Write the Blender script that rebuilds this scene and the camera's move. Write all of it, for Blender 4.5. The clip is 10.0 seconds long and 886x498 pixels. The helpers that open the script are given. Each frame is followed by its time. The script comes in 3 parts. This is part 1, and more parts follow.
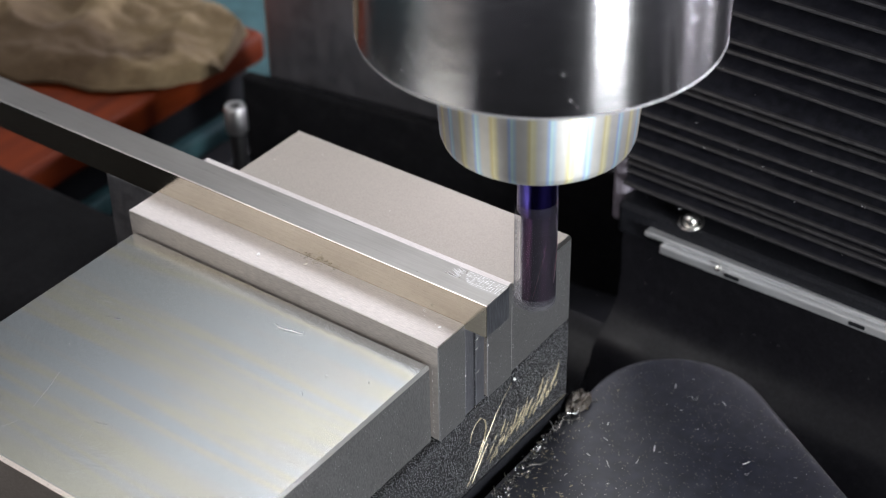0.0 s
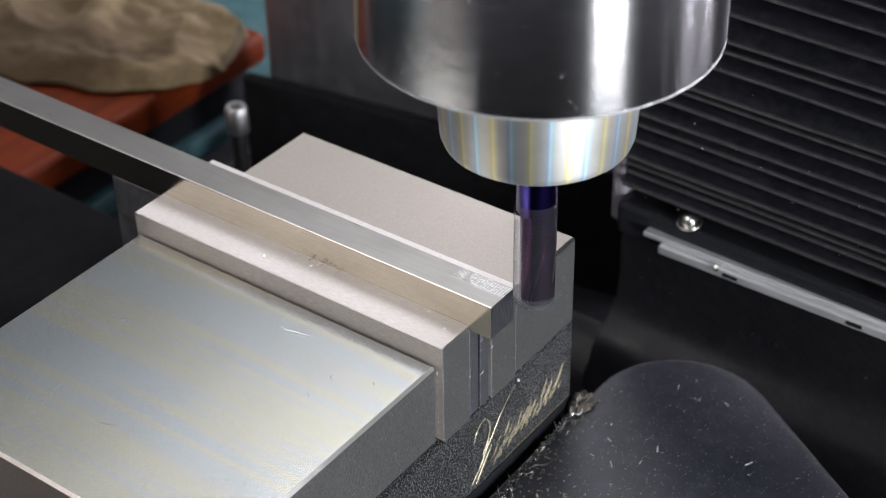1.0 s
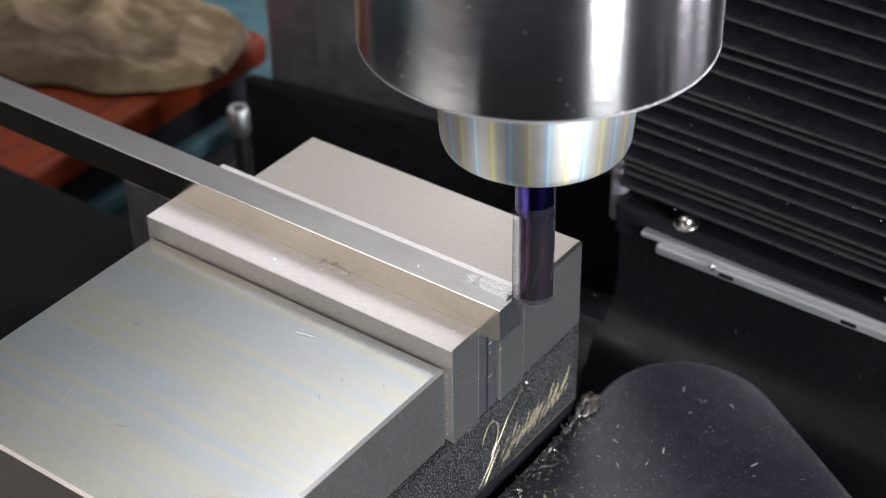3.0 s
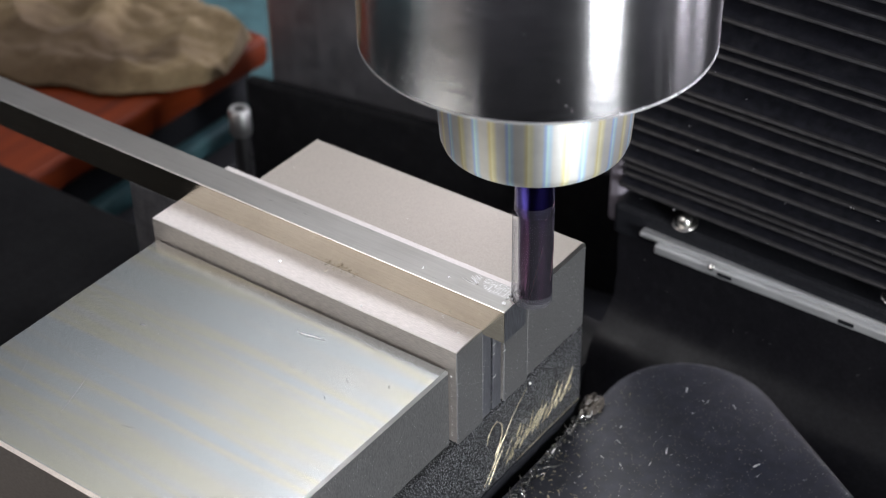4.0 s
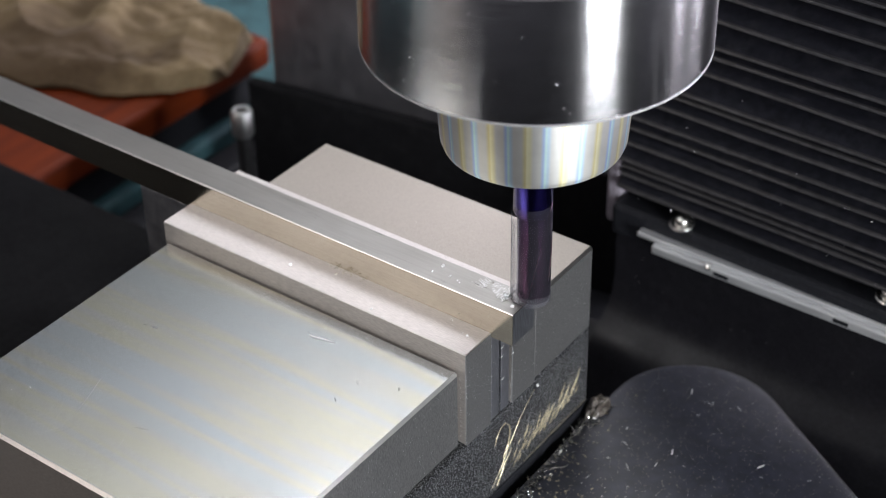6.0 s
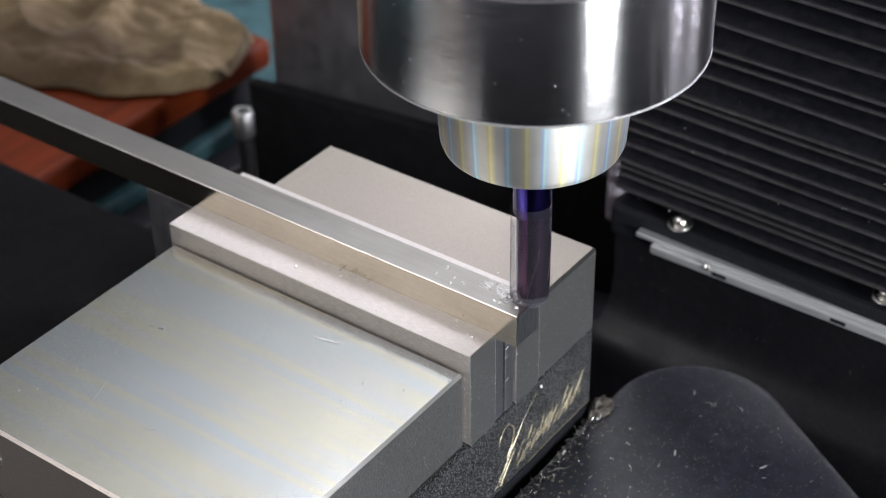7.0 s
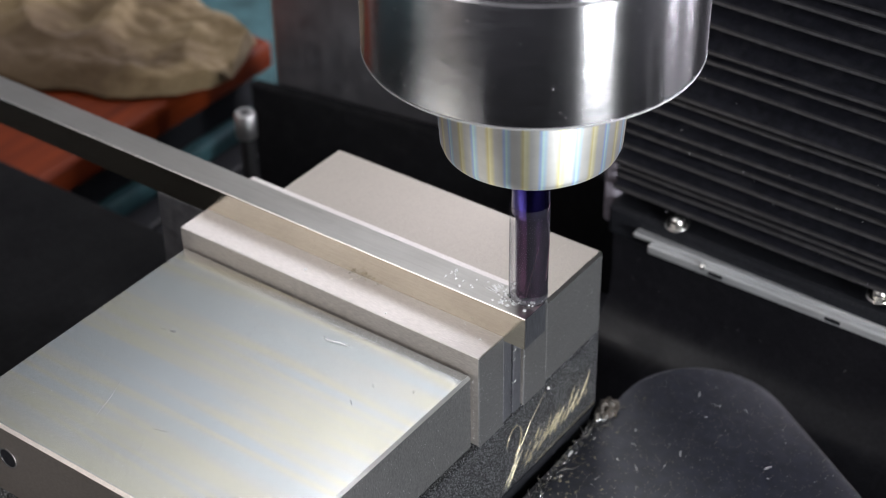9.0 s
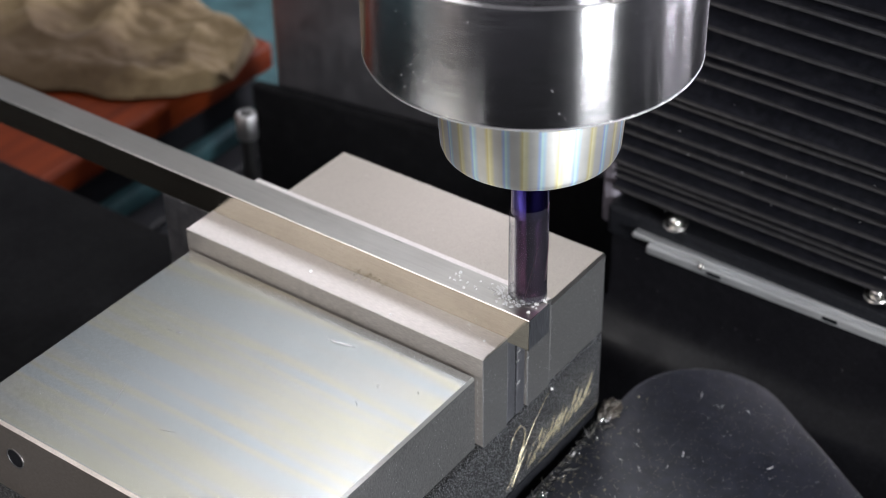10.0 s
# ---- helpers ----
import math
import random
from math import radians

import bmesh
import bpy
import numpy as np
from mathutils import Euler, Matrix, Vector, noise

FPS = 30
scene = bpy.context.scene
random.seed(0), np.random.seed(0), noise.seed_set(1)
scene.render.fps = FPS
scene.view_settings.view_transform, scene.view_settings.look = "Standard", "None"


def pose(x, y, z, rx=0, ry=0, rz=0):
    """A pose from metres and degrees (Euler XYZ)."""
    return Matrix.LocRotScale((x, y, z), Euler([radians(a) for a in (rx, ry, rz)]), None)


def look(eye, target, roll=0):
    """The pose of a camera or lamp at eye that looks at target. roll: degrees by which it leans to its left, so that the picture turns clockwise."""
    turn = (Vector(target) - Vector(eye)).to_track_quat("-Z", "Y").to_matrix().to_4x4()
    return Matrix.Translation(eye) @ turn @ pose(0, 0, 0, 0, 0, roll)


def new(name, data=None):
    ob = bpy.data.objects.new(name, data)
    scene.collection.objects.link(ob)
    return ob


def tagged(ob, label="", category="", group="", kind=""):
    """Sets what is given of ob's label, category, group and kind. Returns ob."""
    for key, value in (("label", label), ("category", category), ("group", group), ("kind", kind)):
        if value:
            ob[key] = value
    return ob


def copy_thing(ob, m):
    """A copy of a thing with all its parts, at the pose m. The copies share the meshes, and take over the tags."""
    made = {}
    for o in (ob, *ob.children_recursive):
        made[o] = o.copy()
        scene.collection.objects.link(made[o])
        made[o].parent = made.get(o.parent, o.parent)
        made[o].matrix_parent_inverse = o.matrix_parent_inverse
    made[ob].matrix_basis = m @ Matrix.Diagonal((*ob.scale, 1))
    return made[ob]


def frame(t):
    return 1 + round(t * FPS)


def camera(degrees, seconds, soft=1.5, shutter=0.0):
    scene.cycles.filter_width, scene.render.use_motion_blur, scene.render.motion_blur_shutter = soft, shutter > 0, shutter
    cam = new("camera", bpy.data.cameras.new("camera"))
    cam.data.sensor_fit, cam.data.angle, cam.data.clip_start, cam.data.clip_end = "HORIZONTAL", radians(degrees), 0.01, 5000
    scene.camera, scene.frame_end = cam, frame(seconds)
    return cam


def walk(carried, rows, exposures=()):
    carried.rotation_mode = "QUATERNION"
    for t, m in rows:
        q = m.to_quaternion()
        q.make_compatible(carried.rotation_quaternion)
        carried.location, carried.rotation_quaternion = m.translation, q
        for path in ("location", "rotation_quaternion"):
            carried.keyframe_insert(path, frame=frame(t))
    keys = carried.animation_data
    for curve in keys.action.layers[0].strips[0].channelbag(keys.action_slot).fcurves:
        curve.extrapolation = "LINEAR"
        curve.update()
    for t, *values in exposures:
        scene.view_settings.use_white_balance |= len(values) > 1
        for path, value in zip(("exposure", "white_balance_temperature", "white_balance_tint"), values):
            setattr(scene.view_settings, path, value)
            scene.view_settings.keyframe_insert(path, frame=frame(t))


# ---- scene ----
from mathutils.bvhtree import BVHTree

cam = camera(29.58, 10.0, soft=0.5)
cam.data.dof.use_dof, cam.data.dof.focus_distance, cam.data.dof.aperture_fstop = True, 0.396, 17.0
TURN = (54.6013, 0.8214, 36.0108)
PATH = [
    (0.0, pose(0.18253, -0.24316, 0.24416, *TURN)),
    (2.5, pose(0.18615, -0.24803, 0.24847, *TURN)),
    (5.0, pose(0.18991, -0.25309, 0.25295, *TURN)),
    (7.5, pose(0.19380, -0.25833, 0.25759, *TURN)),
    (10.0, pose(0.19785, -0.26378, 0.26241, *TURN)),
]
walk(cam, PATH)
TRAVEL = 0.01373        # way of the table along x in the ten seconds

# ---- light ----
scene.view_settings.exposure = 0.0
world = bpy.data.worlds.new("room_air")
scene.world = world
world.use_nodes = True
world.node_tree.nodes["Background"].inputs["Color"].default_value = (0.5, 0.55, 0.62, 1)
world.node_tree.nodes["Background"].inputs["Strength"].default_value = 0.05


def area_lamp(name, eye, target, size_x, size_y, watts, colour):
    data = bpy.data.lights.new(name, "AREA")
    data.shape, data.size, data.size_y, data.energy, data.color = "RECTANGLE", size_x, size_y, watts, colour
    lamp = new(name, data)
    lamp.matrix_basis = look(eye, target)
    return lamp


area_lamp("work_light", (1.05, -0.32, 0.13), (0, 0.03, 0.06), 0.33, 0.5, 23.5, (0.94, 0.97, 1.0))
area_lamp("overhead_light", (-0.46, 1.0, 1.66), (-0.38, 0.85, 0), 0.85, 0.85, 15.5, (0.975, 0.97, 1.0))
# unseen panel, added only to brighten the sliding jaw's top
area_lamp("unseen_fill_panel", (-1.12, 1.22, 1.66), (-1.12, 1.22, 0), 1.0, 1.1, 2.8, (0.95, 0.975, 1.0))
# unseen fill lamp, added to soften the bar's shadow on the plates
area_lamp("overhead_light", (-0.78, -0.7, 1.62), (-0.6, -0.5, 0), 0.8, 0.8, 8.5, (1.0, 0.985, 1.0))
for dx, watts in ((-0.28, 0.8), (-0.10, 1.3), (0.07, 0.8), (0.24, 1.6), (0.44, 0.6)):      # unseen strips, added for the streaks on the spindle
    area_lamp("unseen_strip_light", (-0.75 + dx, -1.35 - 0.5 * dx, 0.58), (0, 0, 0.55), 0.09, 1.2, watts, (1.0, 0.88, 0.80))
for dx, watts in ((-0.14, 24.0), (0.16, 21.0)):
    area_lamp("side_light", (1.1 + dx, 1.05 - dx, 0.2), (0, 0, 0.05), 0.18, 0.8, watts, (0.93, 0.91, 1.0))
area_lamp("rear_light", (-0.12, 1.3, 0.4), (0.02, 0.02, 0.09), 0.5, 0.5, 13.0, (0.92, 0.88, 1.0))

# ---- materials ----


def mat(name):
    m = bpy.data.materials.new(name)
    m.use_nodes = True
    nt = m.node_tree
    return m, nt, nt.nodes["Principled BSDF"]


def node(nt, kind, **values):
    n = nt.nodes.new(kind)
    for k, v in values.items():
        n.inputs[k.replace("_", " ")].default_value = v
    return n


def coords(nt, stretch=(1, 1, 1), turn=(0, 0, 0)):
    tc = nt.nodes.new("ShaderNodeTexCoord")
    mp = nt.nodes.new("ShaderNodeMapping")
    mp.inputs["Scale"].default_value = stretch
    mp.inputs["Rotation"].default_value = [radians(a) for a in turn]
    nt.links.new(tc.outputs["Object"], mp.inputs["Vector"])
    return mp.outputs["Vector"]


def noise_tex(nt, vector, scale, detail=4, rough=0.55):
    n = node(nt, "ShaderNodeTexNoise", Scale=scale, Detail=detail, Roughness=rough)
    nt.links.new(vector, n.inputs["Vector"])
    return n.outputs["Fac"]


def ramp(nt, fac, stops):
    r = nt.nodes.new("ShaderNodeValToRGB")
    els = r.color_ramp.elements
    while len(els) < len(stops):
        els.new(0.5)
    for e, (pos, col) in zip(els, stops):
        e.position = pos
        e.color = (*col, 1) if len(col) == 3 else (col[0], col[0], col[0], 1)
    nt.links.new(fac, r.inputs["Fac"])
    return r.outputs["Color"]


def bump(nt, bsdf, fac, strength, distance):
    b = node(nt, "ShaderNodeBump", Strength=strength, Distance=distance)
    nt.links.new(fac, b.inputs["Height"])
    nt.links.new(b.outputs["Normal"], bsdf.inputs["Normal"])
    return b


def mix_rgb(nt, fac, a, b, blend="MIX"):
    m = nt.nodes.new("ShaderNodeMix")
    m.data_type, m.blend_type = "RGBA", blend
    if isinstance(fac, float):
        m.inputs[0].default_value = fac
    else:
        nt.links.new(fac, m.inputs[0])
    for sock, v in ((m.inputs[6], a), (m.inputs[7], b)):
        if isinstance(v, tuple):
            sock.default_value = (*v, 1)
        else:
            nt.links.new(v, sock)
    return m.outputs[2]


def metal(name, light, dark, rough, grain=(300, 300, 300), turn=(0, 0, 0), grain_scale=8.0, relief=0.12, aniso=0.0, stain=0.3, tint=None, speck=None, spread=0.3):
    """Worked steel: directional grain, broad stains, fine relief."""
    m, nt, b = mat(name)
    b.inputs["Metallic"].default_value = 1.0
    v = coords(nt, grain, turn)
    fine = noise_tex(nt, v, grain_scale, 5, 0.65)
    broad = noise_tex(nt, coords(nt), 38.0, 3, 0.5)
    col = ramp(nt, fine, [(0.37, dark), (0.63, light)])
    if tint:
        bands = noise_tex(nt, coords(nt, (3.5, 62, 4), (0, 0, 2)), 2.1, 1.0, 0.4)
        warm = ramp(nt, bands, [(0.36, (0.9, 0.96, 0.985)), (0.45, (0.97, 0.97, 0.93)), (0.52, (1.0, 0.98, 0.81)), (0.57, (0.98, 0.975, 0.92)), (0.64, (0.88, 0.95, 1.0))])
        col = mix_rgb(nt, tint, col, warm, "MULTIPLY")
    col = mix_rgb(nt, stain, col, ramp(nt, broad, [(0.3, (0.78, 0.76, 0.74)), (0.7, (1, 1, 1))]), "MULTIPLY")
    if speck:
        vor = node(nt, "ShaderNodeTexVoronoi", Scale=speck[0])
        nt.links.new(coords(nt), vor.inputs["Vector"])
        dots = ramp(nt, vor.outputs["Distance"], [(0.0, (1,)), (speck[1], (1,)), (speck[1] * 1.4, (0,))])
        patch = ramp(nt, noise_tex(nt, coords(nt), 160.0, 3, 0.6), [(0.5, (0,)), (0.62, (1,))])
        col = mix_rgb(nt, mix_rgb(nt, 1.0, dots, patch, "MULTIPLY"), col, (0.95, 0.95, 0.95))
    nt.links.new(col, b.inputs["Base Color"])
    rr = ramp(nt, fine, [(0.5 - spread, (rough * 0.82,)), (0.5 + spread, (min(1, rough * 1.18),))])
    nt.links.new(rr, b.inputs["Roughness"])
    b.inputs["Anisotropic"].default_value = aniso
    bump(nt, b, fine, relief, 0.00002)
    return m


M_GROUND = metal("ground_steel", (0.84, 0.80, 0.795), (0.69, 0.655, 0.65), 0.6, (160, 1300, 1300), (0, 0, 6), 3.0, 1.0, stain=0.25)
M_TOP = metal("satin_top_steel", (0.73, 0.73, 0.725), (0.48, 0.48, 0.475), 0.225, (3200, 290, 900), (0, 0, -16), 3.0, 0.05, stain=0.3, tint=0.85, spread=0.13)
M_MATTE = metal("blasted_steel", (0.54, 0.50, 0.455), (0.44, 0.405, 0.37), 0.62, (1, 1, 1), (0, 0, 0), 2600.0, 0.2, stain=0.15)
# golden tint paints the clamping plate's reflection into the bar's front
M_BAR = metal("warm_bar_steel", (0.67, 0.62, 0.51), (0.6, 0.555, 0.455), 0.17, (30, 900, 900), (0, 0, 0), 2.5, 0.12, stain=0.6)
M_BARTOP = metal("bar_top_steel", (0.52, 0.508, 0.49), (0.47, 0.458, 0.44), 0.31, (30, 900, 900), (0, 0, 0), 2.5, 0.06, stain=0.75)
# M_SIDE, M_JAWFRONT and M_FRONT carry their faces' shade in the colour
M_SIDE = metal("shaded_side_steel", (0.36, 0.355, 0.355), (0.215, 0.215, 0.22), 0.5, (700, 1700, 420), (0, 0, 0), 3.0, 0.3, stain=0.35, speck=(1300, 0.12))
M_JAWFRONT = metal("shaded_jaw_front_steel", (0.44, 0.395, 0.36), (0.33, 0.295, 0.27), 0.5, (400, 900, 900), (0, 0, 0), 3.0, 0.3, stain=0.4)
M_CHAMFER = metal("brushed_chamfer_steel", (0.72, 0.72, 0.71), (0.5, 0.5, 0.495), 0.5, (700, 1600, 700), (0, 0, 0), 3.0, 0.4, stain=0.3)
M_MILLED = metal("scored_top_steel", (0.62, 0.61, 0.60), (0.46, 0.45, 0.44), 0.36, (120, 1500, 900), (0, 0, -14), 2.0, 0.5, stain=0.3)
M_FRONT = metal("shaded_ground_front_steel", (0.60, 0.565, 0.53), (0.44, 0.41, 0.385), 0.62, (160, 1300, 1300), (0, 0, 0), 3.0, 1.0, stain=0.3)
M_SAWN = metal("sawn_end_steel", (0.27, 0.28, 0.31), (0.15, 0.155, 0.175), 0.45, (300, 2600, 130), (0, 0, 0), 2.0, 0.5, stain=0.5)
M_DARKSTEEL = metal("dark_parallel_steel", (0.36, 0.365, 0.395), (0.27, 0.275, 0.3), 0.45, (100, 700, 100), (0, 0, 0), 3.0, 0.2)
M_EDGE = metal("bright_edge_steel", (0.86, 0.84, 0.82), (0.72, 0.7, 0.68), 0.3, (800, 800, 800), (0, 0, 0), 3.0, 0.2)
M_ALU = metal("brushed_aluminium", (0.78, 0.79, 0.8), (0.68, 0.69, 0.70), 0.58, (20, 500, 500), (0, 0, 0), 4.0, 0.15)
M_STUD = metal("dull_plated_steel", (0.62, 0.62, 0.62), (0.4, 0.4, 0.41), 0.42)
M_THREAD = metal("dark_thread_steel", (0.16, 0.16, 0.165), (0.08, 0.08, 0.085), 0.4, (200, 200, 1500))
M_BOLT = metal("plated_bolt_steel", (0.8, 0.79, 0.76), (0.65, 0.64, 0.6), 0.25)
M_SWARF = metal("wet_swarf_metal", (0.6, 0.59, 0.56), (0.12, 0.12, 0.11), 0.28, (900, 900, 900))
M_WET = metal("oily_swarf_metal", (0.9, 0.9, 0.88), (0.03, 0.03, 0.03), 0.2, (1400, 1400, 1400))
M_CHIP = metal("bright_chip_metal", (0.96, 0.96, 0.97), (0.85, 0.85, 0.87), 0.5)
M_CHIP.node_tree.nodes["Principled BSDF"].inputs["Metallic"].default_value = 0.35
M_COLUMN = metal("column_steel", (0.5, 0.505, 0.55), (0.45, 0.455, 0.5), 0.36, (60, 60, 40), (0, 0, 0), 3.0, 0.1)


def turned(name, light, dark, rough, aniso, rings, wave=0.15):
    """Lathe-turned metal: fine rings round z, highlights drawn out along z."""
    m, nt, b = mat(name)
    b.inputs["Metallic"].default_value = 1.0
    v = coords(nt, (110, 110, rings))
    fine = noise_tex(nt, v, 1.0, 6, 0.7)
    spots = noise_tex(nt, coords(nt), 70.0, 4, 0.6)
    col = ramp(nt, fine, [(0.36, dark), (0.64, light)])
    col = mix_rgb(nt, 0.35, col, ramp(nt, spots, [(0.35, (0.6, 0.6, 0.6)), (0.6, (1, 1, 1))]), "MULTIPLY")
    nt.links.new(col, b.inputs["Base Color"])
    nt.links.new(ramp(nt, fine, [(0.3, (rough * (1 - wave),)), (0.7, (rough * (1 + wave),))]), b.inputs["Roughness"])
    b.inputs["Anisotropic"].default_value = aniso
    b.inputs["Anisotropic Rotation"].default_value = 0.25
    tg = nt.nodes.new("ShaderNodeTangent")
    tg.direction_type, tg.axis = "RADIAL", "Z"
    nt.links.new(tg.outputs["Tangent"], b.inputs["Tangent"])
    bump(nt, b, fine, 0.012, 0.000005)
    return m, nt, b


M_SPINDLE, _, _ = turned("turned_spindle_steel", (0.80, 0.795, 0.82), (0.6, 0.59, 0.605), 0.21, 1.0, 2600)


def painted_fan_nut():
    """Pale yellow and blue fans round the axis: light split by fine tool marks, painted into the colour."""
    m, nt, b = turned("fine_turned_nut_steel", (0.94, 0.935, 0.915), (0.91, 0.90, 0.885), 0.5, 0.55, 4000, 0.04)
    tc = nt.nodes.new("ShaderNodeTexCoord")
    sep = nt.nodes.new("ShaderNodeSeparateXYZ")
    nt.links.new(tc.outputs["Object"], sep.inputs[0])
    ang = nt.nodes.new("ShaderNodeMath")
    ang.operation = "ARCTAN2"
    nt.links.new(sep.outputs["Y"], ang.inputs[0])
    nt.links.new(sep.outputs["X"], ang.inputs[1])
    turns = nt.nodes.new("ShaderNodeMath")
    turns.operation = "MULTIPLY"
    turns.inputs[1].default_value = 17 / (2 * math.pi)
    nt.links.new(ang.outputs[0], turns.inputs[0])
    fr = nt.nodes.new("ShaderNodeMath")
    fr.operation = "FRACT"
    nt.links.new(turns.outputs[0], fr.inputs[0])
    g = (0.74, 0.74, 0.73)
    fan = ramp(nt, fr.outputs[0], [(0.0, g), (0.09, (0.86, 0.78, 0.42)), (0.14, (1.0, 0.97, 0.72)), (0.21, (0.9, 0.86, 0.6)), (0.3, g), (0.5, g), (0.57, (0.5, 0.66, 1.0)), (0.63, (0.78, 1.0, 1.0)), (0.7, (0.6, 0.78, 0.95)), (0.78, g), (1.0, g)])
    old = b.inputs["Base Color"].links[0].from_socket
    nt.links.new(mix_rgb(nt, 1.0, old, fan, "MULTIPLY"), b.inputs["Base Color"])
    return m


M_NUT = painted_fan_nut()


def plastic(name, colour, rough, grain, relief, speck=None, dust=None, coat=0.0, shine=0.5):
    """Dark paint, rubber or plastic: uneven tone, fine relief, light dust and flecks."""
    m, nt, b = mat(name)
    v = coords(nt)
    fine = noise_tex(nt, v, grain, 4, 0.6)
    lo = tuple(c * 0.6 for c in colour)
    hi = tuple(min(1, c * 1.5) for c in colour)
    col = ramp(nt, fine, [(0.3, lo), (0.7, hi)])
    if speck:
        vor = node(nt, "ShaderNodeTexVoronoi", Scale=speck[0])
        nt.links.new(v, vor.inputs["Vector"])
        dots = ramp(nt, vor.outputs["Distance"], [(0.0, (1,)), (speck[1], (1,)), (speck[1] + 0.05, (0,))])
        col = mix_rgb(nt, dots, col, speck[2])
    if dust:
        d = noise_tex(nt, v, dust[0], 6, 0.7)
        col = mix_rgb(nt, ramp(nt, d, [(0.5, (0,)), (0.85, (dust[1],))]), col, (0.4, 0.4, 0.42))
    nt.links.new(col, b.inputs["Base Color"])
    broad = noise_tex(nt, v, 45.0, 3, 0.5)
    nt.links.new(ramp(nt, broad, [(0.3, (rough * 0.8,)), (0.7, (min(1, rough * 1.25),))]), b.inputs["Roughness"])
    b.inputs["Coat Weight"].default_value = coat
    b.inputs["Specular IOR Level"].default_value = shine
    bump(nt, b, fine, relief, 0.0004)
    return m




def crackle_paint():
    """Wrinkle-finish paint: hard little pimples, their glints painted in as pale tips."""
    m, nt, b = mat("black_crackle_paint")
    v = coords(nt)
    grit = noise_tex(nt, v, 2300, 2, 0.6)
    tips = ramp(nt, grit, [(0.5, (0.0,)), (0.66, (1.0,))])
    nt.links.new(mix_rgb(nt, tips, (0.007, 0.0075, 0.009), (0.30, 0.305, 0.32)), b.inputs["Base Color"])
    b.inputs["Roughness"].default_value = 0.42
    b.inputs["Specular IOR Level"].default_value = 0.4
    bump(nt, b, tips, 1.0, 0.0004)
    return m


M_CAST = crackle_paint()
M_RUBBER = plastic("black_rubber", (0.009, 0.0095, 0.012), 0.5, 1800, 0.05, dust=(900, 0.04), shine=0.18)
M_DISC = plastic("dusty_black_cap", (0.0165, 0.019, 0.032), 0.37, 250, 0.02, speck=(850, 0.1, (0.3, 0.28, 0.23)), dust=(160, 0.06), shine=0.75)
M_LIP = plastic("pale_guard_edge", (0.05, 0.05, 0.06), 0.4, 300, 0.1, shine=0.5)
M_TABLE = plastic("black_table", (0.0045, 0.0045, 0.0052), 0.62, 500, 0.1, dust=(140, 0.015), shine=0.07)
M_BELLOWS = plastic("black_bellows", (0.012, 0.0122, 0.0165), 0.42, 400, 0.08, dust=(150, 0.04), shine=0.15)
# fold edges: wear and the light they catch, both in the paler colour
M_FOLD = plastic("worn_lit_fold_edge", (0.023, 0.022, 0.024), 0.5, 400, 0.2, shine=0.45)
M_TEAL = plastic("teal_paint", (0.035, 0.085, 0.095), 0.5, 60, 0.1, shine=0.25)
M_GOLD = metal("gold_script_metal", (0.7, 0.62, 0.43), (0.06, 0.052, 0.03), 0.3, (420, 420, 420))
M_GOLD.node_tree.nodes["Principled BSDF"].inputs["Metallic"].default_value = 0.45
M_COVER = plastic("glossy_black_cover", (0.0075, 0.0072, 0.009), 0.42, 900, 0.02, dust=(220, 0.02), shine=0.2)
M_WALL = plastic("room_paint", (0.3, 0.3, 0.31), 0.8, 8, 0.1)
M_CEIL = plastic("ceiling_paint", (0.35, 0.35, 0.35), 0.8, 8, 0.1)
M_FLOOR = plastic("workshop_floor", (0.06, 0.065, 0.065), 0.6, 20, 0.1)


def wood_material():
    m, nt, b = mat("red_brown_wood")
    f = noise_tex(nt, coords(nt, (60, 6, 60)), 3.0, 5, 0.6)
    nt.links.new(ramp(nt, f, [(0.25, (0.065, 0.0085, 0.002)), (0.75, (0.165, 0.027, 0.005))]), b.inputs["Base Color"])
    b.inputs["Roughness"].default_value = 0.5
    b.inputs["Specular IOR Level"].default_value = 0.1
    bump(nt, b, f, 0.15, 0.0005)
    return m


def cloth_material():
    m, nt, b = mat("soiled_cotton")
    weave = noise_tex(nt, coords(nt), 500.0, 3, 0.6)
    soil = noise_tex(nt, coords(nt), 13.0, 4, 0.5)
    col = ramp(nt, soil, [(0.36, (0.075, 0.047, 0.022)), (0.47, (0.175, 0.125, 0.066)), (0.66, (0.27, 0.208, 0.122))])
    col = mix_rgb(nt, 0.5, col, ramp(nt, weave, [(0.3, (0.6, 0.6, 0.6)), (0.7, (1, 1, 1))]), "MULTIPLY")
    nt.links.new(col, b.inputs["Base Color"])
    b.inputs["Roughness"].default_value = 0.95
    bump(nt, b, weave, 0.4, 0.001)
    return m


M_GRIME = plastic("greasy_swarf", (0.055, 0.045, 0.037), 0.4, 1200, 0.9, speck=(900, 0.16, (0.3, 0.29, 0.26)), shine=0.5)
M_GREASE = plastic("dried_grease", (0.5, 0.46, 0.42), 0.35, 300, 0.3)
M_LINT = plastic("white_lint", (0.8, 0.8, 0.78), 0.8, 300, 0.1)
M_STRIP = plastic("mauve_grey_plastic", (0.16, 0.145, 0.17), 0.5, 200, 0.1)
M_WOOD, M_CLOTH = wood_material(), cloth_material()


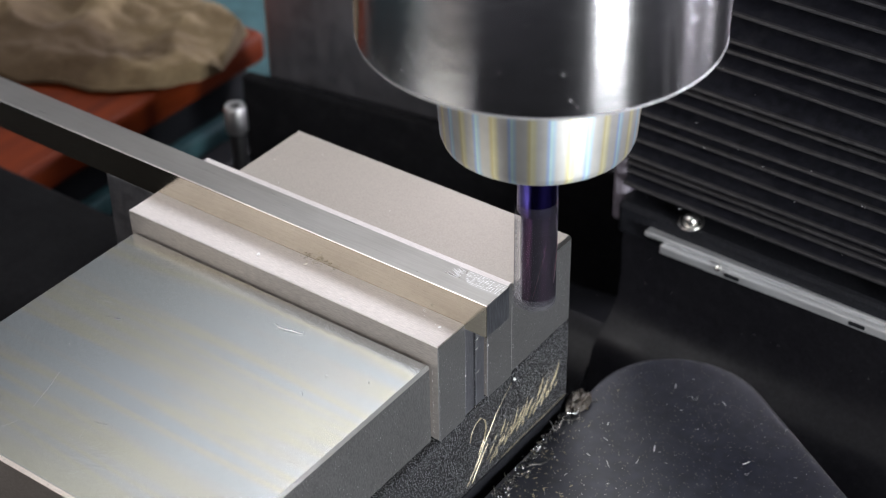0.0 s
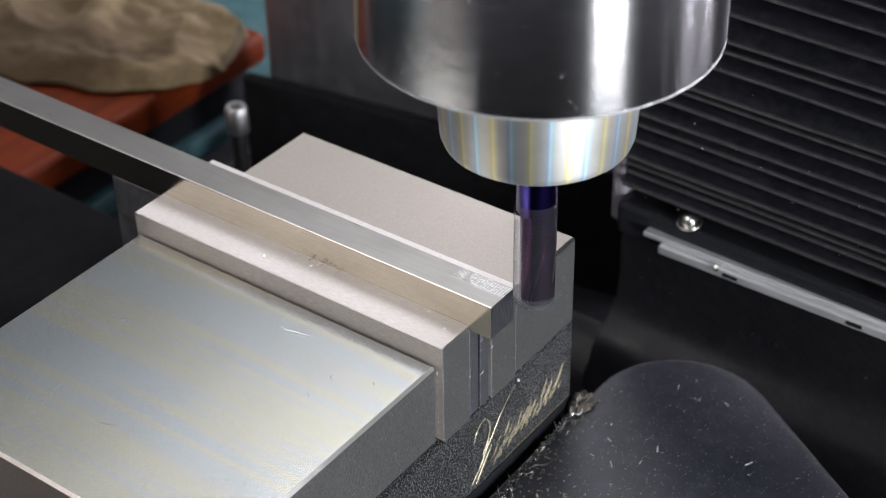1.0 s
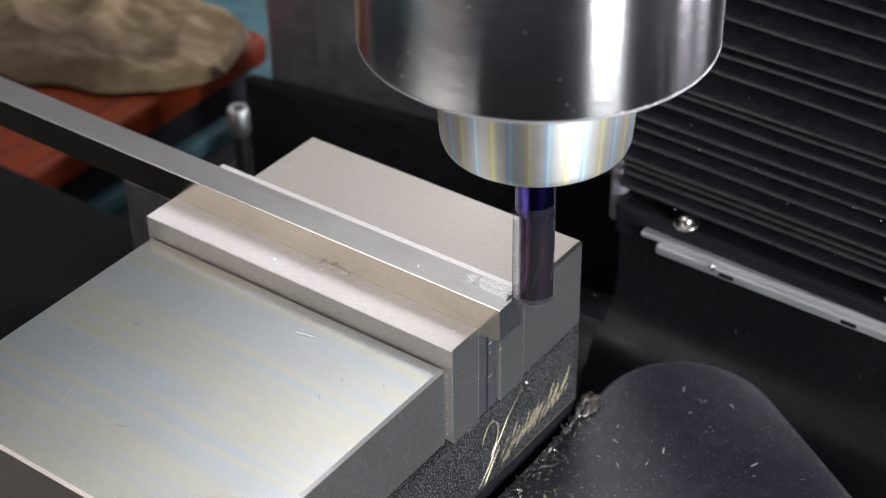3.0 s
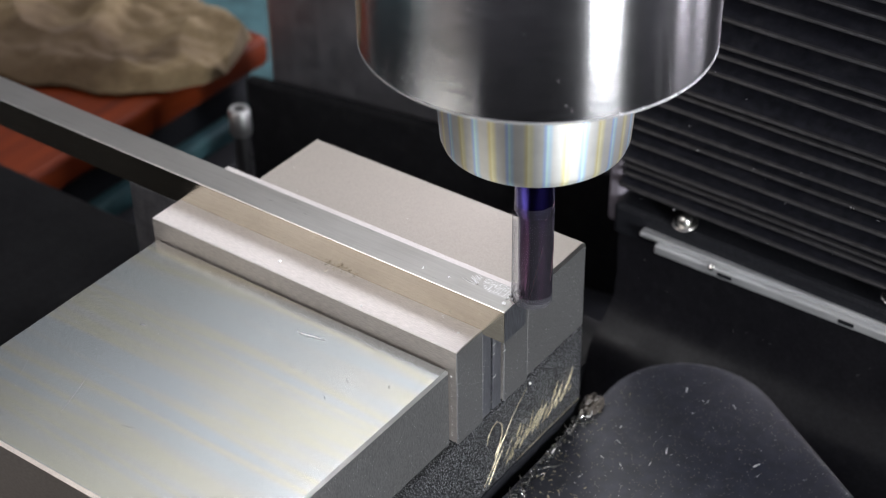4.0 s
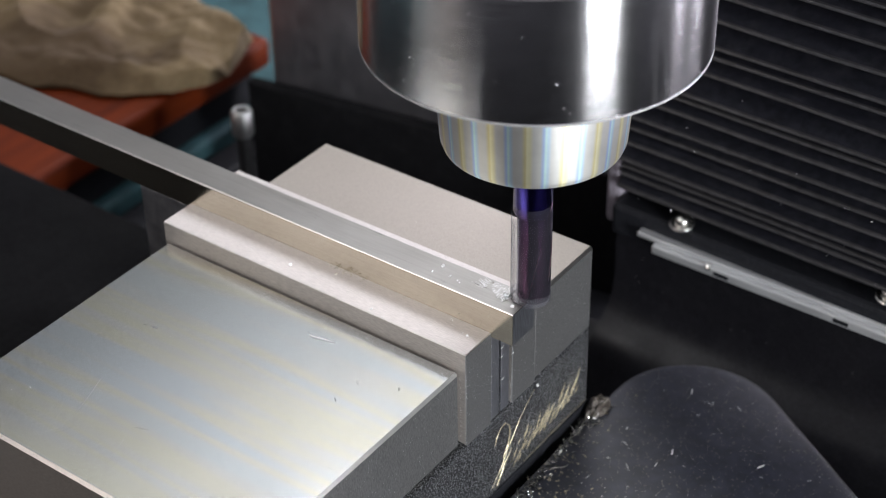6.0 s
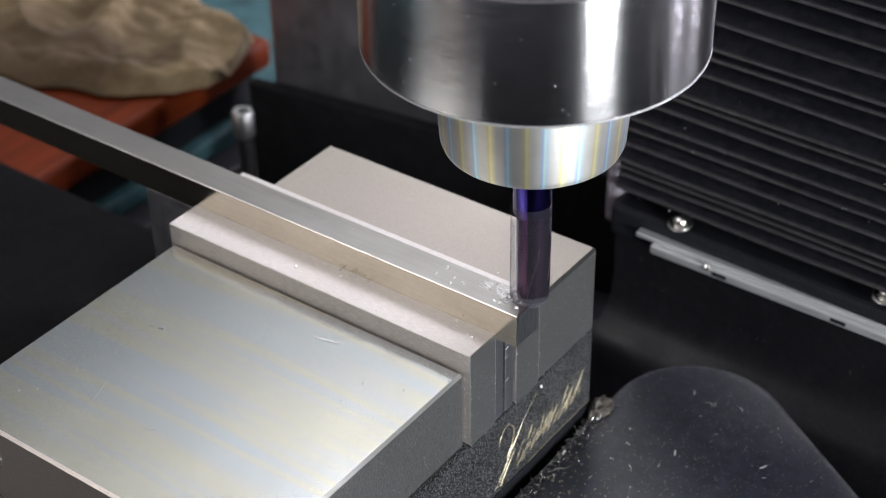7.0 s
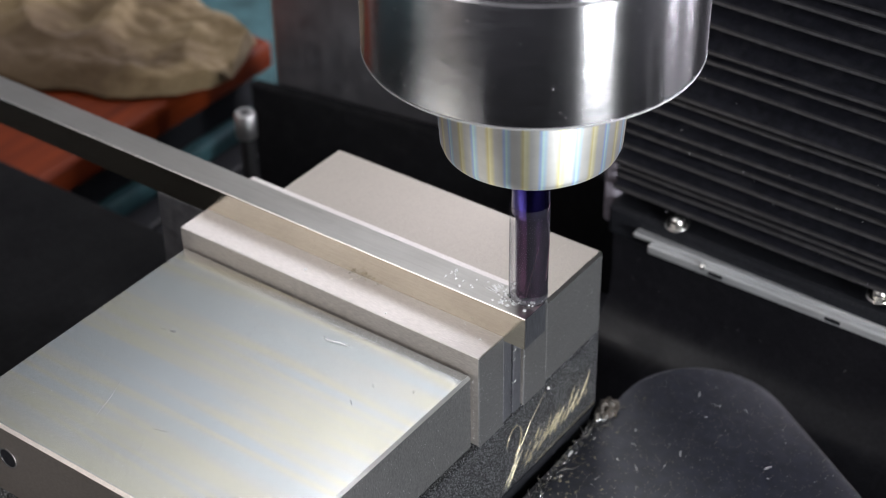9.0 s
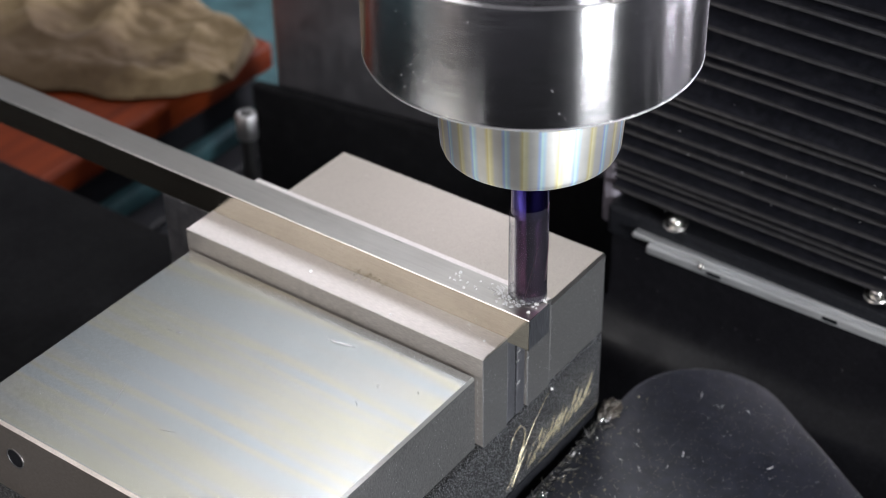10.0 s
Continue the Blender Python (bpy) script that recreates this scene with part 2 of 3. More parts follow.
def cutter_material():
    """Heat-tinted coating: straw and violet at the shank, blue below it, plum on the flutes."""
    m, nt, b = mat("violet_coated_carbide")
    b.inputs["Metallic"].default_value = 1.0
    tc = nt.nodes.new("ShaderNodeTexCoord")
    sep = nt.nodes.new("ShaderNodeSeparateXYZ")
    nt.links.new(tc.outputs["Object"], sep.inputs[0])
    mr = node(nt, "ShaderNodeMapRange", From_Min=0.007, From_Max=0.052)
    nt.links.new(sep.outputs["Z"], mr.inputs["Value"])
    col = ramp(nt, mr.outputs["Result"], [(0.0, (0.13, 0.055, 0.10)), (0.45, (0.085, 0.03, 0.08)), (0.58, (0.06, 0.025, 0.10)), (0.66, (0.05, 0.035, 0.24)), (0.86, (0.04, 0.03, 0.2)), (0.92, (0.3, 0.12, 0.12)), (0.98, (0.55, 0.38, 0.2))])
    grain = noise_tex(nt, coords(nt, (60, 60, 1500)), 1.0, 4, 0.6)
    col = mix_rgb(nt, 0.2, col, ramp(nt, grain, [(0.3, (0.6, 0.6, 0.6)), (0.7, (1, 1, 1))]), "MULTIPLY")
    nt.links.new(col, b.inputs["Base Color"])
    b.inputs["Roughness"].default_value = 0.22
    return m


def sweep_material(name, alpha, tone):
    m, nt, b = mat(name)
    b.inputs["Base Color"].default_value = (*tone, 1)
    b.inputs["Metallic"].default_value = 0.1
    b.inputs["Roughness"].default_value = 0.45
    f = noise_tex(nt, coords(nt, (40, 40, 200)), 1.0, 2, 0.5)
    nt.links.new(ramp(nt, f, [(0.3, (alpha * 0.8,)), (0.7, (alpha * 1.2,))]), b.inputs["Alpha"])
    return m


M_FLUTE = metal("coppery_edge", (0.5, 0.3, 0.3), (0.25, 0.15, 0.2), 0.3)
M_CUTTER = cutter_material()
M_SWEEP = sweep_material("whirling_edge_sheen", 0.05, (0.27, 0.26, 0.33))
M_TIP = sweep_material("whirling_tip_sheen", 0.4, (0.07, 0.07, 0.08))
M_GLEAM = sweep_material("whirling_edge_gleam", 0.19, (0.85, 0.85, 0.9))

# ---- building helpers (sizes in millimetres) ----
MM = 0.001


def link_mesh(name, bm, material, smooth=False):
    me = bpy.data.meshes.new(name)
    bmesh.ops.recalc_face_normals(bm, faces=bm.faces)
    bm.to_mesh(me)
    bm.free()
    me.materials.append(material)
    if smooth:
        for p in me.polygons:
            p.use_smooth = True
        me.set_sharp_from_angle(angle=radians(35))
    return new(name, me)


def part(name, bm, material, parent, label="", smooth=False):
    ob = link_mesh(name, bm, material, smooth)
    ob.parent = parent
    return tagged(ob, label)


def thing(name, label, category, group="", kind=""):
    return tagged(new(name), label, category, group, kind)


def add_box(bm, x0, x1, y0, y1, z0, z1, bevel=0.0, segs=2):
    r = bmesh.ops.create_cube(bm, size=1.0)
    vs = r["verts"]
    bmesh.ops.scale(bm, vec=((x1 - x0) * MM, (y1 - y0) * MM, (z1 - z0) * MM), verts=vs)
    bmesh.ops.translate(bm, vec=((x0 + x1) / 2 * MM, (y0 + y1) / 2 * MM, (z0 + z1) / 2 * MM), verts=vs)
    if bevel:
        es = list({e for v in vs for e in v.link_edges})
        bmesh.ops.bevel(bm, geom=es, offset=bevel * MM, segments=segs, profile=0.5, affect="EDGES")
    return bm


def box(*a, **k):
    return add_box(bmesh.new(), *a, **k)


def lathe(profile, segs=96, cx=0.0, cy=0.0):
    """Turn (radius, height) pairs round z."""
    bm = bmesh.new()
    rings = []
    for r, z in profile:
        if r < 1e-6:
            rings.append([bm.verts.new((cx * MM, cy * MM, z * MM))])
        else:
            rings.append([bm.verts.new(((cx + r * math.cos(2 * math.pi * i / segs)) * MM, (cy + r * math.sin(2 * math.pi * i / segs)) * MM, z * MM)) for i in range(segs)])
    for a, b in zip(rings, rings[1:]):
        for i in range(segs):
            j = (i + 1) % segs
            q = [a[i % len(a)], a[j % len(a)], b[j % len(b)], b[i % len(b)]]
            q = list(dict.fromkeys(q))
            if len(q) > 2:
                bm.faces.new(q)
    return bm


def extrude_x(profile, x0, x1, cuts=1, wobble=0.0, seed=0):
    """A closed (y, z) outline drawn out along x."""
    bm = bmesh.new()
    rings = []
    for k in range(cuts + 1):
        x = x0 + (x1 - x0) * k / cuts
        w = wobble * noise.noise((x * 0.02, seed * 3.7, 0.5))
        rings.append([bm.verts.new((x * MM, y * MM, (z + w) * MM)) for y, z in profile])
    n = len(profile)
    for a, b in zip(rings, rings[1:]):
        for i in range(n):
            bm.faces.new((a[i], a[(i + 1) % n], b[(i + 1) % n], b[i]))
    bm.faces.new(rings[0])
    bm.faces.new(rings[-1][::-1])
    return bm


def tube(points, radii, sides=6):
    bm = bmesh.new()
    pts = [Vector(p) * MM for p in points]
    rings = []
    for i, p in enumerate(pts):
        d = (pts[min(i + 1, len(pts) - 1)] - pts[max(i - 1, 0)]).normalized()
        u = d.orthogonal().normalized()
        w = d.cross(u)
        r = (radii[i] if isinstance(radii, (list, tuple)) else radii) * MM
        rings.append([bm.verts.new(p + r * (u * math.cos(2 * math.pi * k / sides) + w * math.sin(2 * math.pi * k / sides))) for k in range(sides)])
    for a, b in zip(rings, rings[1:]):
        for k in range(sides):
            bm.faces.new((a[k], a[(k + 1) % sides], b[(k + 1) % sides], b[k]))
    bm.faces.new(rings[0][::-1])
    bm.faces.new(rings[-1])
    return bm


def merge(bm, other):
    me = bpy.data.meshes.new("tmp")
    other.to_mesh(me)
    other.free()
    bm.from_mesh(me)
    bpy.data.meshes.remove(me)
    return bm


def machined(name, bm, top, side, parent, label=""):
    """A block with shade put into the darker steel of its ends (x faces) and fronts, and bright worn chamfers."""
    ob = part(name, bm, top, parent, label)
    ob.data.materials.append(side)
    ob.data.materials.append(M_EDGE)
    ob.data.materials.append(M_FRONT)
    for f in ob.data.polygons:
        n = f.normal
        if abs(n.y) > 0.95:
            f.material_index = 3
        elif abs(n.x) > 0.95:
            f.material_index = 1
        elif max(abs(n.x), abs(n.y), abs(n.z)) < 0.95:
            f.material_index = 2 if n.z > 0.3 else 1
    return ob


RIDERS = []             # all that travels with the table


def rides(ob):
    RIDERS.append(ob)
    return ob


# ---- room ----
def room():
    def slab(name, x0, x1, y0, y1, z0, z1, m):
        tagged(link_mesh(name, box(x0, x1, y0, y1, z0, z1), m), kind="structure")
    slab("floor", -2600, 2600, -2600, 2600, -1000, -900, M_FLOOR)
    slab("ceiling", -2600, 2600, -2600, 2600, 1700, 1800, M_CEIL)
    slab("wall_north", -2600, 2600, 2500, 2600, -900, 1700, M_WALL)
    slab("wall_south", -2600, 2600, -2600, -2500, -900, 1700, M_WALL)
    slab("wall_west", -2600, -2500, -2500, 2500, -900, 1700, M_WALL)
    slab("wall_east", 2500, 2600, -2500, 2500, -900, 1700, M_WALL)


room()

# ---- the machine's fixed parts ----
def bench():
    b = thing("workbench", "teal painted workbench under the milling machine", "workbench")
    part("benchtop", box(-1000, 700, -700, 900, -200, -160, 4), M_TEAL, b)
    part("ledge", box(-1000, -222, -700, 900, -159.8, -95, 2), M_TEAL, b, "raised teal ledge")
    for x in (-950, 650):
        for y in (-650, 850):
            part("leg", box(x - 30, x + 30, y - 30, y + 30, -900, -200, 3), M_TEAL, b)


bench()


def chip_tray():
    m = thing("chip_tray", "black painted chip tray of the milling machine with a low rim", "chip tray")
    part("side_wall", box(-221.4, -206.2, -650, 260, -159.8, -101, 2), M_RUBBER, m)
    part("bed", box(-206, 650, -650, 260, -160, -100, 5), M_RUBBER, m)
    prof = [(16, -62), (2.2, -42.6), (0.6, -43.2), (-0.5, -50), (0, -62), (-1.2, -70), (-5, -75), (-10.5, -78), (-14.5, -82), (-16.5, -88), (-18, -95), (-20, -101), (8, -101)]
    back = part("hanging_cover", extrude_x(prof, -4, 260, 28, 1.5, 3), M_COVER, m, "black rubber cover with a soft bulge", True)
    back.matrix_basis = pose(-0.018, 0.124, 0, 0, 0, -1.5)
    low = [(10, -101), (-4, -80.5), (-6, -80.6), (-12, -85), (-18, -89), (-23, -95), (-25, -101)]
    fold = part("lower_fold", extrude_x(low, -80, -4.2, 10, 1.5, 3), M_COVER, m, "bulging fold of the rubber cover", True)
    fold.matrix_basis = pose(-0.018, 0.124, 0, 0, 0, -1.5)
    rim = part("rim_wall", box(-7, 150, 0, 5, -100, -50, 1.2), M_TABLE, m)
    rim.matrix_basis = pose(-0.180, 0.1362, -0.0008, 0, 0, 8.4)


chip_tray()


def column():
    c = thing("machine_column", "grey steel machine column behind the spindle", "machine column")
    body = part("column_body", box(0.6, 120, 5.2, 70, -100, 70, 3, segs=5), M_COLUMN, c, smooth=True)
    body.matrix_basis = pose(-0.180, 0.1362, -0.0008, 0, 0, 8.4)


column()


def bellows():
    """Pleated way cover: each pleat a folded strip, its worn front edge coloured as if lit."""
    b = thing("bellows_cover", "black pleated rubber way cover with dusty worn folds", "way cover")
    b.matrix_basis = pose(-0.018, 0.121, 0, 0, 0, -2.0)
    folds = [-22.9, -19.2, -16.7, -13.0, -6.8, -2.6, 2.4, 8.7, 12.3, 15.3, 24.1, 29.6, 33.0, 41.2, 48.2, 55.0, 58.5, 66.0, 74.0, 82.0]
    shallow = (1, 2, 5, 8, 16)
    edges = [-29.0] + [(p + q) / 2 for p, q in zip(folds, folds[1:])] + [folds[-1] + 6.0]
    for i, f in enumerate(folds):
        d = 4.0 if i in shallow else 5.6 + 0.5 * math.sin(i * 2.1)
        prof = [(8, edges[i]), (1.5, edges[i] + 0.1), (-d + 1.2, f - 0.75), (-d + 0.25, f - 0.5), (-d, f), (-d + 0.25, f + 0.45), (-d + 1.2, f + 0.7), (1.5, edges[i + 1] - 0.1), (8, edges[i + 1])]
        pleat = part("pleat", extrude_x(prof, 0, 250, 24, 0.5, i), M_BELLOWS, b, "", True)
        part("fold_edge", extrude_x([(-d - 0.2, f - 0.35), (-d - 0.3, f + 0.1), (-d - 0.1, f + 0.55), (-d + 0.7, f + 0.75), (-d + 0.7, f - 0.5)], 0.4, 249.6, 24, 0.5, i), M_FOLD, pleat, "", True)
    part("end_flange", box(-1, 250, -6.5, 8, -40, -29.2, 1.5), M_RUBBER, b)
    part("side_strip", box(-6, -1, -2, 12, -40, edges[-1], 1.5), M_STRIP, b, "grey plastic edge strip")
    return b


bellows()


def bracket():
    b = thing("clamp_rail", "brushed aluminium clamping rail with slots below the way cover", "rail")
    b.matrix_basis = pose(-0.0080, 0.1142, -0.0336, 0, 0, -0.4)
    part("upper_strip", box(0, 240, -3, 4, -1.6, 0, 0.4), M_ALU, b)
    lower = part("lower_strip", box(6, 240, -4.5, 1, -4.6, -1.7, 0.5), M_ALU, b)
    part("rail_pin", lathe([(0, 0), (1.0, 0), (1.0, 0.3), (0.7, 0.8), (0, 1.0)], 16), M_BOLT, lower, "bright pin head", True).matrix_basis = pose(0.0252, -0.0044, -0.0018, 40, 0, 0)
    for x in (27, 65, 105):
        part("slot", box(x, x + 5, -4.8, -3.5, -3.9, -2.4, 0.5), M_RUBBER, lower, "dark slot")


bracket()


def dome_screw(where, r=2.2, group="rail screws"):
    s = thing("dome_screw", "shiny domed screw with a washer on the black flange", "screw", group)
    part("washer", lathe([(0, 0), (r * 1.7, 0), (r * 1.75, 0.3), (r * 1.6, 0.7), (0, 0.7)], 24), M_BOLT, s, smooth=True)
    part("head", lathe([(r, 0.7), (r, 1.4), (r * 0.85, 2.3), (r * 0.5, 2.9), (0, 3.1)], 24), M_BOLT, s, smooth=True)
    s.matrix_basis = where
    return s


base_screw = dome_screw(pose(0.0044, 0.1160, -0.0284, 12, 0, -2))
copy_thing(base_screw, pose(0.0702, 0.1146, -0.0262, 12, 0, -2))


def post_bolt():
    s = thing("post_bolt", "bright socket-head bolt on a dark threaded post", "bolt")
    part("post", lathe([(0, -66), (2.6, -66), (2.6, -10), (0, -10)], 24), M_THREAD, s, smooth=True)
    part("head", lathe([(0, -10), (3.6, -10), (3.9, -9.4), (3.9, -1.0), (3.4, 0), (1.9, 0), (1.9, -2.4), (0, -2.4)], 24), M_STUD, s, smooth=True)
    s.matrix_basis = pose(-0.1640, 0.1076, -0.0420)


post_bolt()


def board_and_cloth():
    b = thing("wooden_board", "red-brown varnished wooden board", "board")
    part("plank", box(-340, 0, -250, 0, -79, -66, 3, segs=4), M_WOOD, b, smooth=True)
    # black blocks stand in for the shade beneath the board
    for x in (-320, -46):
        part("shade_block", box(x, x + 40, -245, -6, -94.9, -79.1, 1), M_RUBBER, b, "black block for the shade under the board")
    b.matrix_basis = pose(-0.2215, 0.187, 0)
    bm = bmesh.new()
    n = 90
    # the near hem runs out to a blunt corner at the board's edge
    hem = [(-470, 98), (-300, 99), (-268, 102), (-256, 111), (-243, 113), (-232, 120), (-221, 130), (-214, 141), (-213, 152)]
    side = [(-213, 152), (-217, 163), (-222, 178), (-240, 184), (-260, 188), (-300, 196), (-360, 215), (-420, 230), (-470, 240)]

    def along(line, u):
        k = min(int(u * (len(line) - 1)), len(line) - 2)
        f = u * (len(line) - 1) - k
        return [p + (q - p) * f for p, q in zip(line[k], line[k + 1])]
    grid = []
    for i in range(n + 1):
        row = []
        for j in range(n + 1):
            u, v = i / n, j / n
            (x0, y0), (x1, y1) = along(hem, u), along(side[::-1], u)
            calm = 2.5 * (1 - u ** 8)
            x = x0 + (x1 - x0) * v + calm * noise.noise((u * 7, v * 3, 0.0))
            y = y0 + (y1 - y0) * v + calm * noise.noise((u * 6, 7.0, v * 2))
            a = 1 - abs(noise.noise((x * 0.022, y * 0.028, 1.0)))
            h = 2 + 8 * a * a + 2.5 * noise.noise((x * 0.05, y * 0.06, 4.0)) + 1.8 * noise.noise((x * 0.15, y * 0.17, 9.0)) + 8 * max(0, v - 0.3) * (1 - u)
            edge = min(u, 1 - u, v, 1 - v)
            h = max(1.2, h) * min(1, edge * 8 + 0.2)
            row.append(bm.verts.new((x * MM, y * MM, (-66 + h) * MM)))
        grid.append(row)
    edge_line = [row[0].co.copy() for row in grid[30:-3]]
    for i in range(n):
        for j in range(n):
            bm.faces.new((grid[i][j], grid[i + 1][j], grid[i + 1][j + 1], grid[i][j + 1]))
    cloth = link_mesh("cleaning_rag", bm, M_CLOTH, True)
    part("hem", tube([(v.x / MM, v.y / MM, v.z / MM + 0.6) for v in edge_line], 0.9, 6), M_CLOTH, cloth, "stitched hem", True)
    tagged(cloth, "crumpled soiled beige cotton rag on the wooden board", "rag")
    sol = cloth.modifiers.new("thickness", "SOLIDIFY")
    sol.thickness, sol.offset = 0.0012, 0


board_and_cloth()

# ---- spindle ----
AX, AY = 13.4, 20.1


def spindle():
    s = thing("spindle", "polished turned steel spindle with collet nut and cutter", "spindle")
    s.matrix_basis = pose(AX * MM, AY * MM, 0)
    part("housing", lathe([(20, 82), (36, 79.8), (37.8, 79.2), (38.6, 79.5), (38.95, 80.4), (38.95, 107.6), (38.4, 108.2), (37.0, 108.2), (37.0, 109.4), (38.6, 109.8), (38.6, 260), (0, 260)], 160), M_SPINDLE, s, smooth=True)
    part("rim_edge", lathe([(38.0, 79.1), (38.5, 79.15), (38.85, 79.45), (38.97, 79.75), (38.9, 79.85)], 160), M_ALU, s, "bright chamfered rim", True)
    for a, wide, m, note in ((-99, 2.6, M_RUBBER, "dark wrench slot"), (-87, 4.2, M_RUBBER, "dark wrench slot"), (-16, 13, M_EDGE, "bright wrench flat")):
        k = part("wrench_slot", box(-wide, wide, -1.4, 1.4, 108.6, 118, 0.6), m, s, note)
        k.matrix_basis = pose(37.6 * MM * math.cos(radians(a)), 37.6 * MM * math.sin(radians(a)), 0, 0, 0, a + 90)
    part("collet_nut", lathe([(5.4, 51.9), (17.5, 51.7), (19.5, 51.9), (20.9, 52.9), (21.5, 54.5), (22.75, 72), (22.6, 82), (0, 82)], 128), M_NUT, s, "bright nut with a rainbow sheen painted round it", True)
    cut = part("end_mill", lathe([(0, 32.9), (4.5, 32.9), (4.68, 33.2), (4.72, 56), (0, 56)], 64, 0.2, 0.14), M_CUTTER, s, "violet and blue coated end mill", True)
    part("fluted_core", lathe([(0, 8.0), (3.4, 7.8), (3.9, 8.1), (4.15, 9), (4.25, 33.2), (0, 33.2)], 64, 0.55, 0.4), M_CUTTER, cut, "plum coated flutes", True)
    for a0, z0, turn, rise in ((-28, 32.6, 52, 4.0), (-75, 10.0, 40, 15.0), (0, 14.0, 30, 12.0)):
        pts = [(0.55 + 4.24 * math.cos(radians(a0 + turn * k / 8)), 0.4 + 4.24 * math.sin(radians(a0 + turn * k / 8)), z0 + rise * k / 8) for k in range(9)]
        part("flute_edge", tube(pts, [0.03, 0.08, 0.1, 0.1, 0.1, 0.1, 0.09, 0.07, 0.03], 5), M_FLUTE, cut, "coppery flute edge")
    part("whirling_edge", lathe([(4.0, 7.5), (4.85, 7.45), (5.0, 7.7), (5.0, 35.5), (4.96, 36)], 64), M_SWEEP, cut, "blurred sheen of the spinning edges", True)
    # dark see-through shell: tip blur plus the cut floor's reflection, as colour
    part("whirling_tip", lathe([(0, 7.5), (4.7, 7.5), (4.9, 7.7), (4.92, 9.4), (4.3, 9.9)], 64), M_TIP, cut, "grey blur of the spinning tip with a painted reflection", True)
    # gleam on one side of the cutter, put in as pale see-through arcs
    for k in range(8):
        last, top = 268 - 6 * k, 33.0 - 0.5 * k
        r = 4.83 + 0.015 * k
        bm = bmesh.new()
        rows = [[bm.verts.new((r * MM * math.cos(radians(a)), r * MM * math.sin(radians(a)), z * MM)) for a in range(205, last, 3)] for z in (7.6, 20.0, top)]
        for a, b in zip(rows, rows[1:]):
            for i in range(len(a) - 1):
                bm.faces.new((a[i], a[i + 1], b[i + 1], b[i]))
        part("whirling_gleam", bm, M_GLEAM, cut, "pale arcs painted as the gleam of the spinning edges", True)


spindle()

# ---- vise ----
def vise():
    v = rides(thing("machine_vise", "ground steel precision vise on a black cast base", "vise"))
    base = part("base", box(-112, 0.1, -150, 58.2, -60, -28.7, 0.8), M_CAST, v, "black crackle-painted base")
    part("edge_line", tube([(0.25, 26, -53.6), (0.3, 40, -53.3), (0.25, 57, -53.5)], 0.1, 5), M_GOLD, base, "dull golden worn edge")
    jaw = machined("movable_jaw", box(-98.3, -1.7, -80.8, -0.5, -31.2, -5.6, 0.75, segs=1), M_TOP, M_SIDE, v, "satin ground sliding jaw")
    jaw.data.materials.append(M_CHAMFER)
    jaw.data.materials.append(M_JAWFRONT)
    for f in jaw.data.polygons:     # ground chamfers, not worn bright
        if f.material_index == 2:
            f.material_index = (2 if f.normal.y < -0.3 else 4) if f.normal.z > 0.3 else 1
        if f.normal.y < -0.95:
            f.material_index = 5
    # flat black disc gives the shade inside the bolt hole; nothing is cut
    part("bolt_hole", lathe([(0, 0.2), (2.9, 0.2), (2.9, 0), (0, 0)], 32), M_RUBBER, jaw, "flat black disc for the shaded bolt hole").matrix_basis = pose(-0.0832, -0.0807, -0.0158, 90, 0, 0)
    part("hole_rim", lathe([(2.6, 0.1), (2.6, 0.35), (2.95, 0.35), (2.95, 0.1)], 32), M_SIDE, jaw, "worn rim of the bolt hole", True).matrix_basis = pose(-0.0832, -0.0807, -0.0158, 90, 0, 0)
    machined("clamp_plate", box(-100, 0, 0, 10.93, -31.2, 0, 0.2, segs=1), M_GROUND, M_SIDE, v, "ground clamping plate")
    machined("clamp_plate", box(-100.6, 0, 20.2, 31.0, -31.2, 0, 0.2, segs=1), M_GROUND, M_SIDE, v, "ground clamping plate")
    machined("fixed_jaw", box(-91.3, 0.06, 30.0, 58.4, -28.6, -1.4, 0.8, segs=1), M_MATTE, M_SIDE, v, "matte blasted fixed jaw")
    part("foot_flange", box(-111.5, 0.5, -149.5, 58.6, -60, -54.2, 0.5), M_RUBBER, base, "plain black foot of the base")
    script_mark(base)
    return v, base


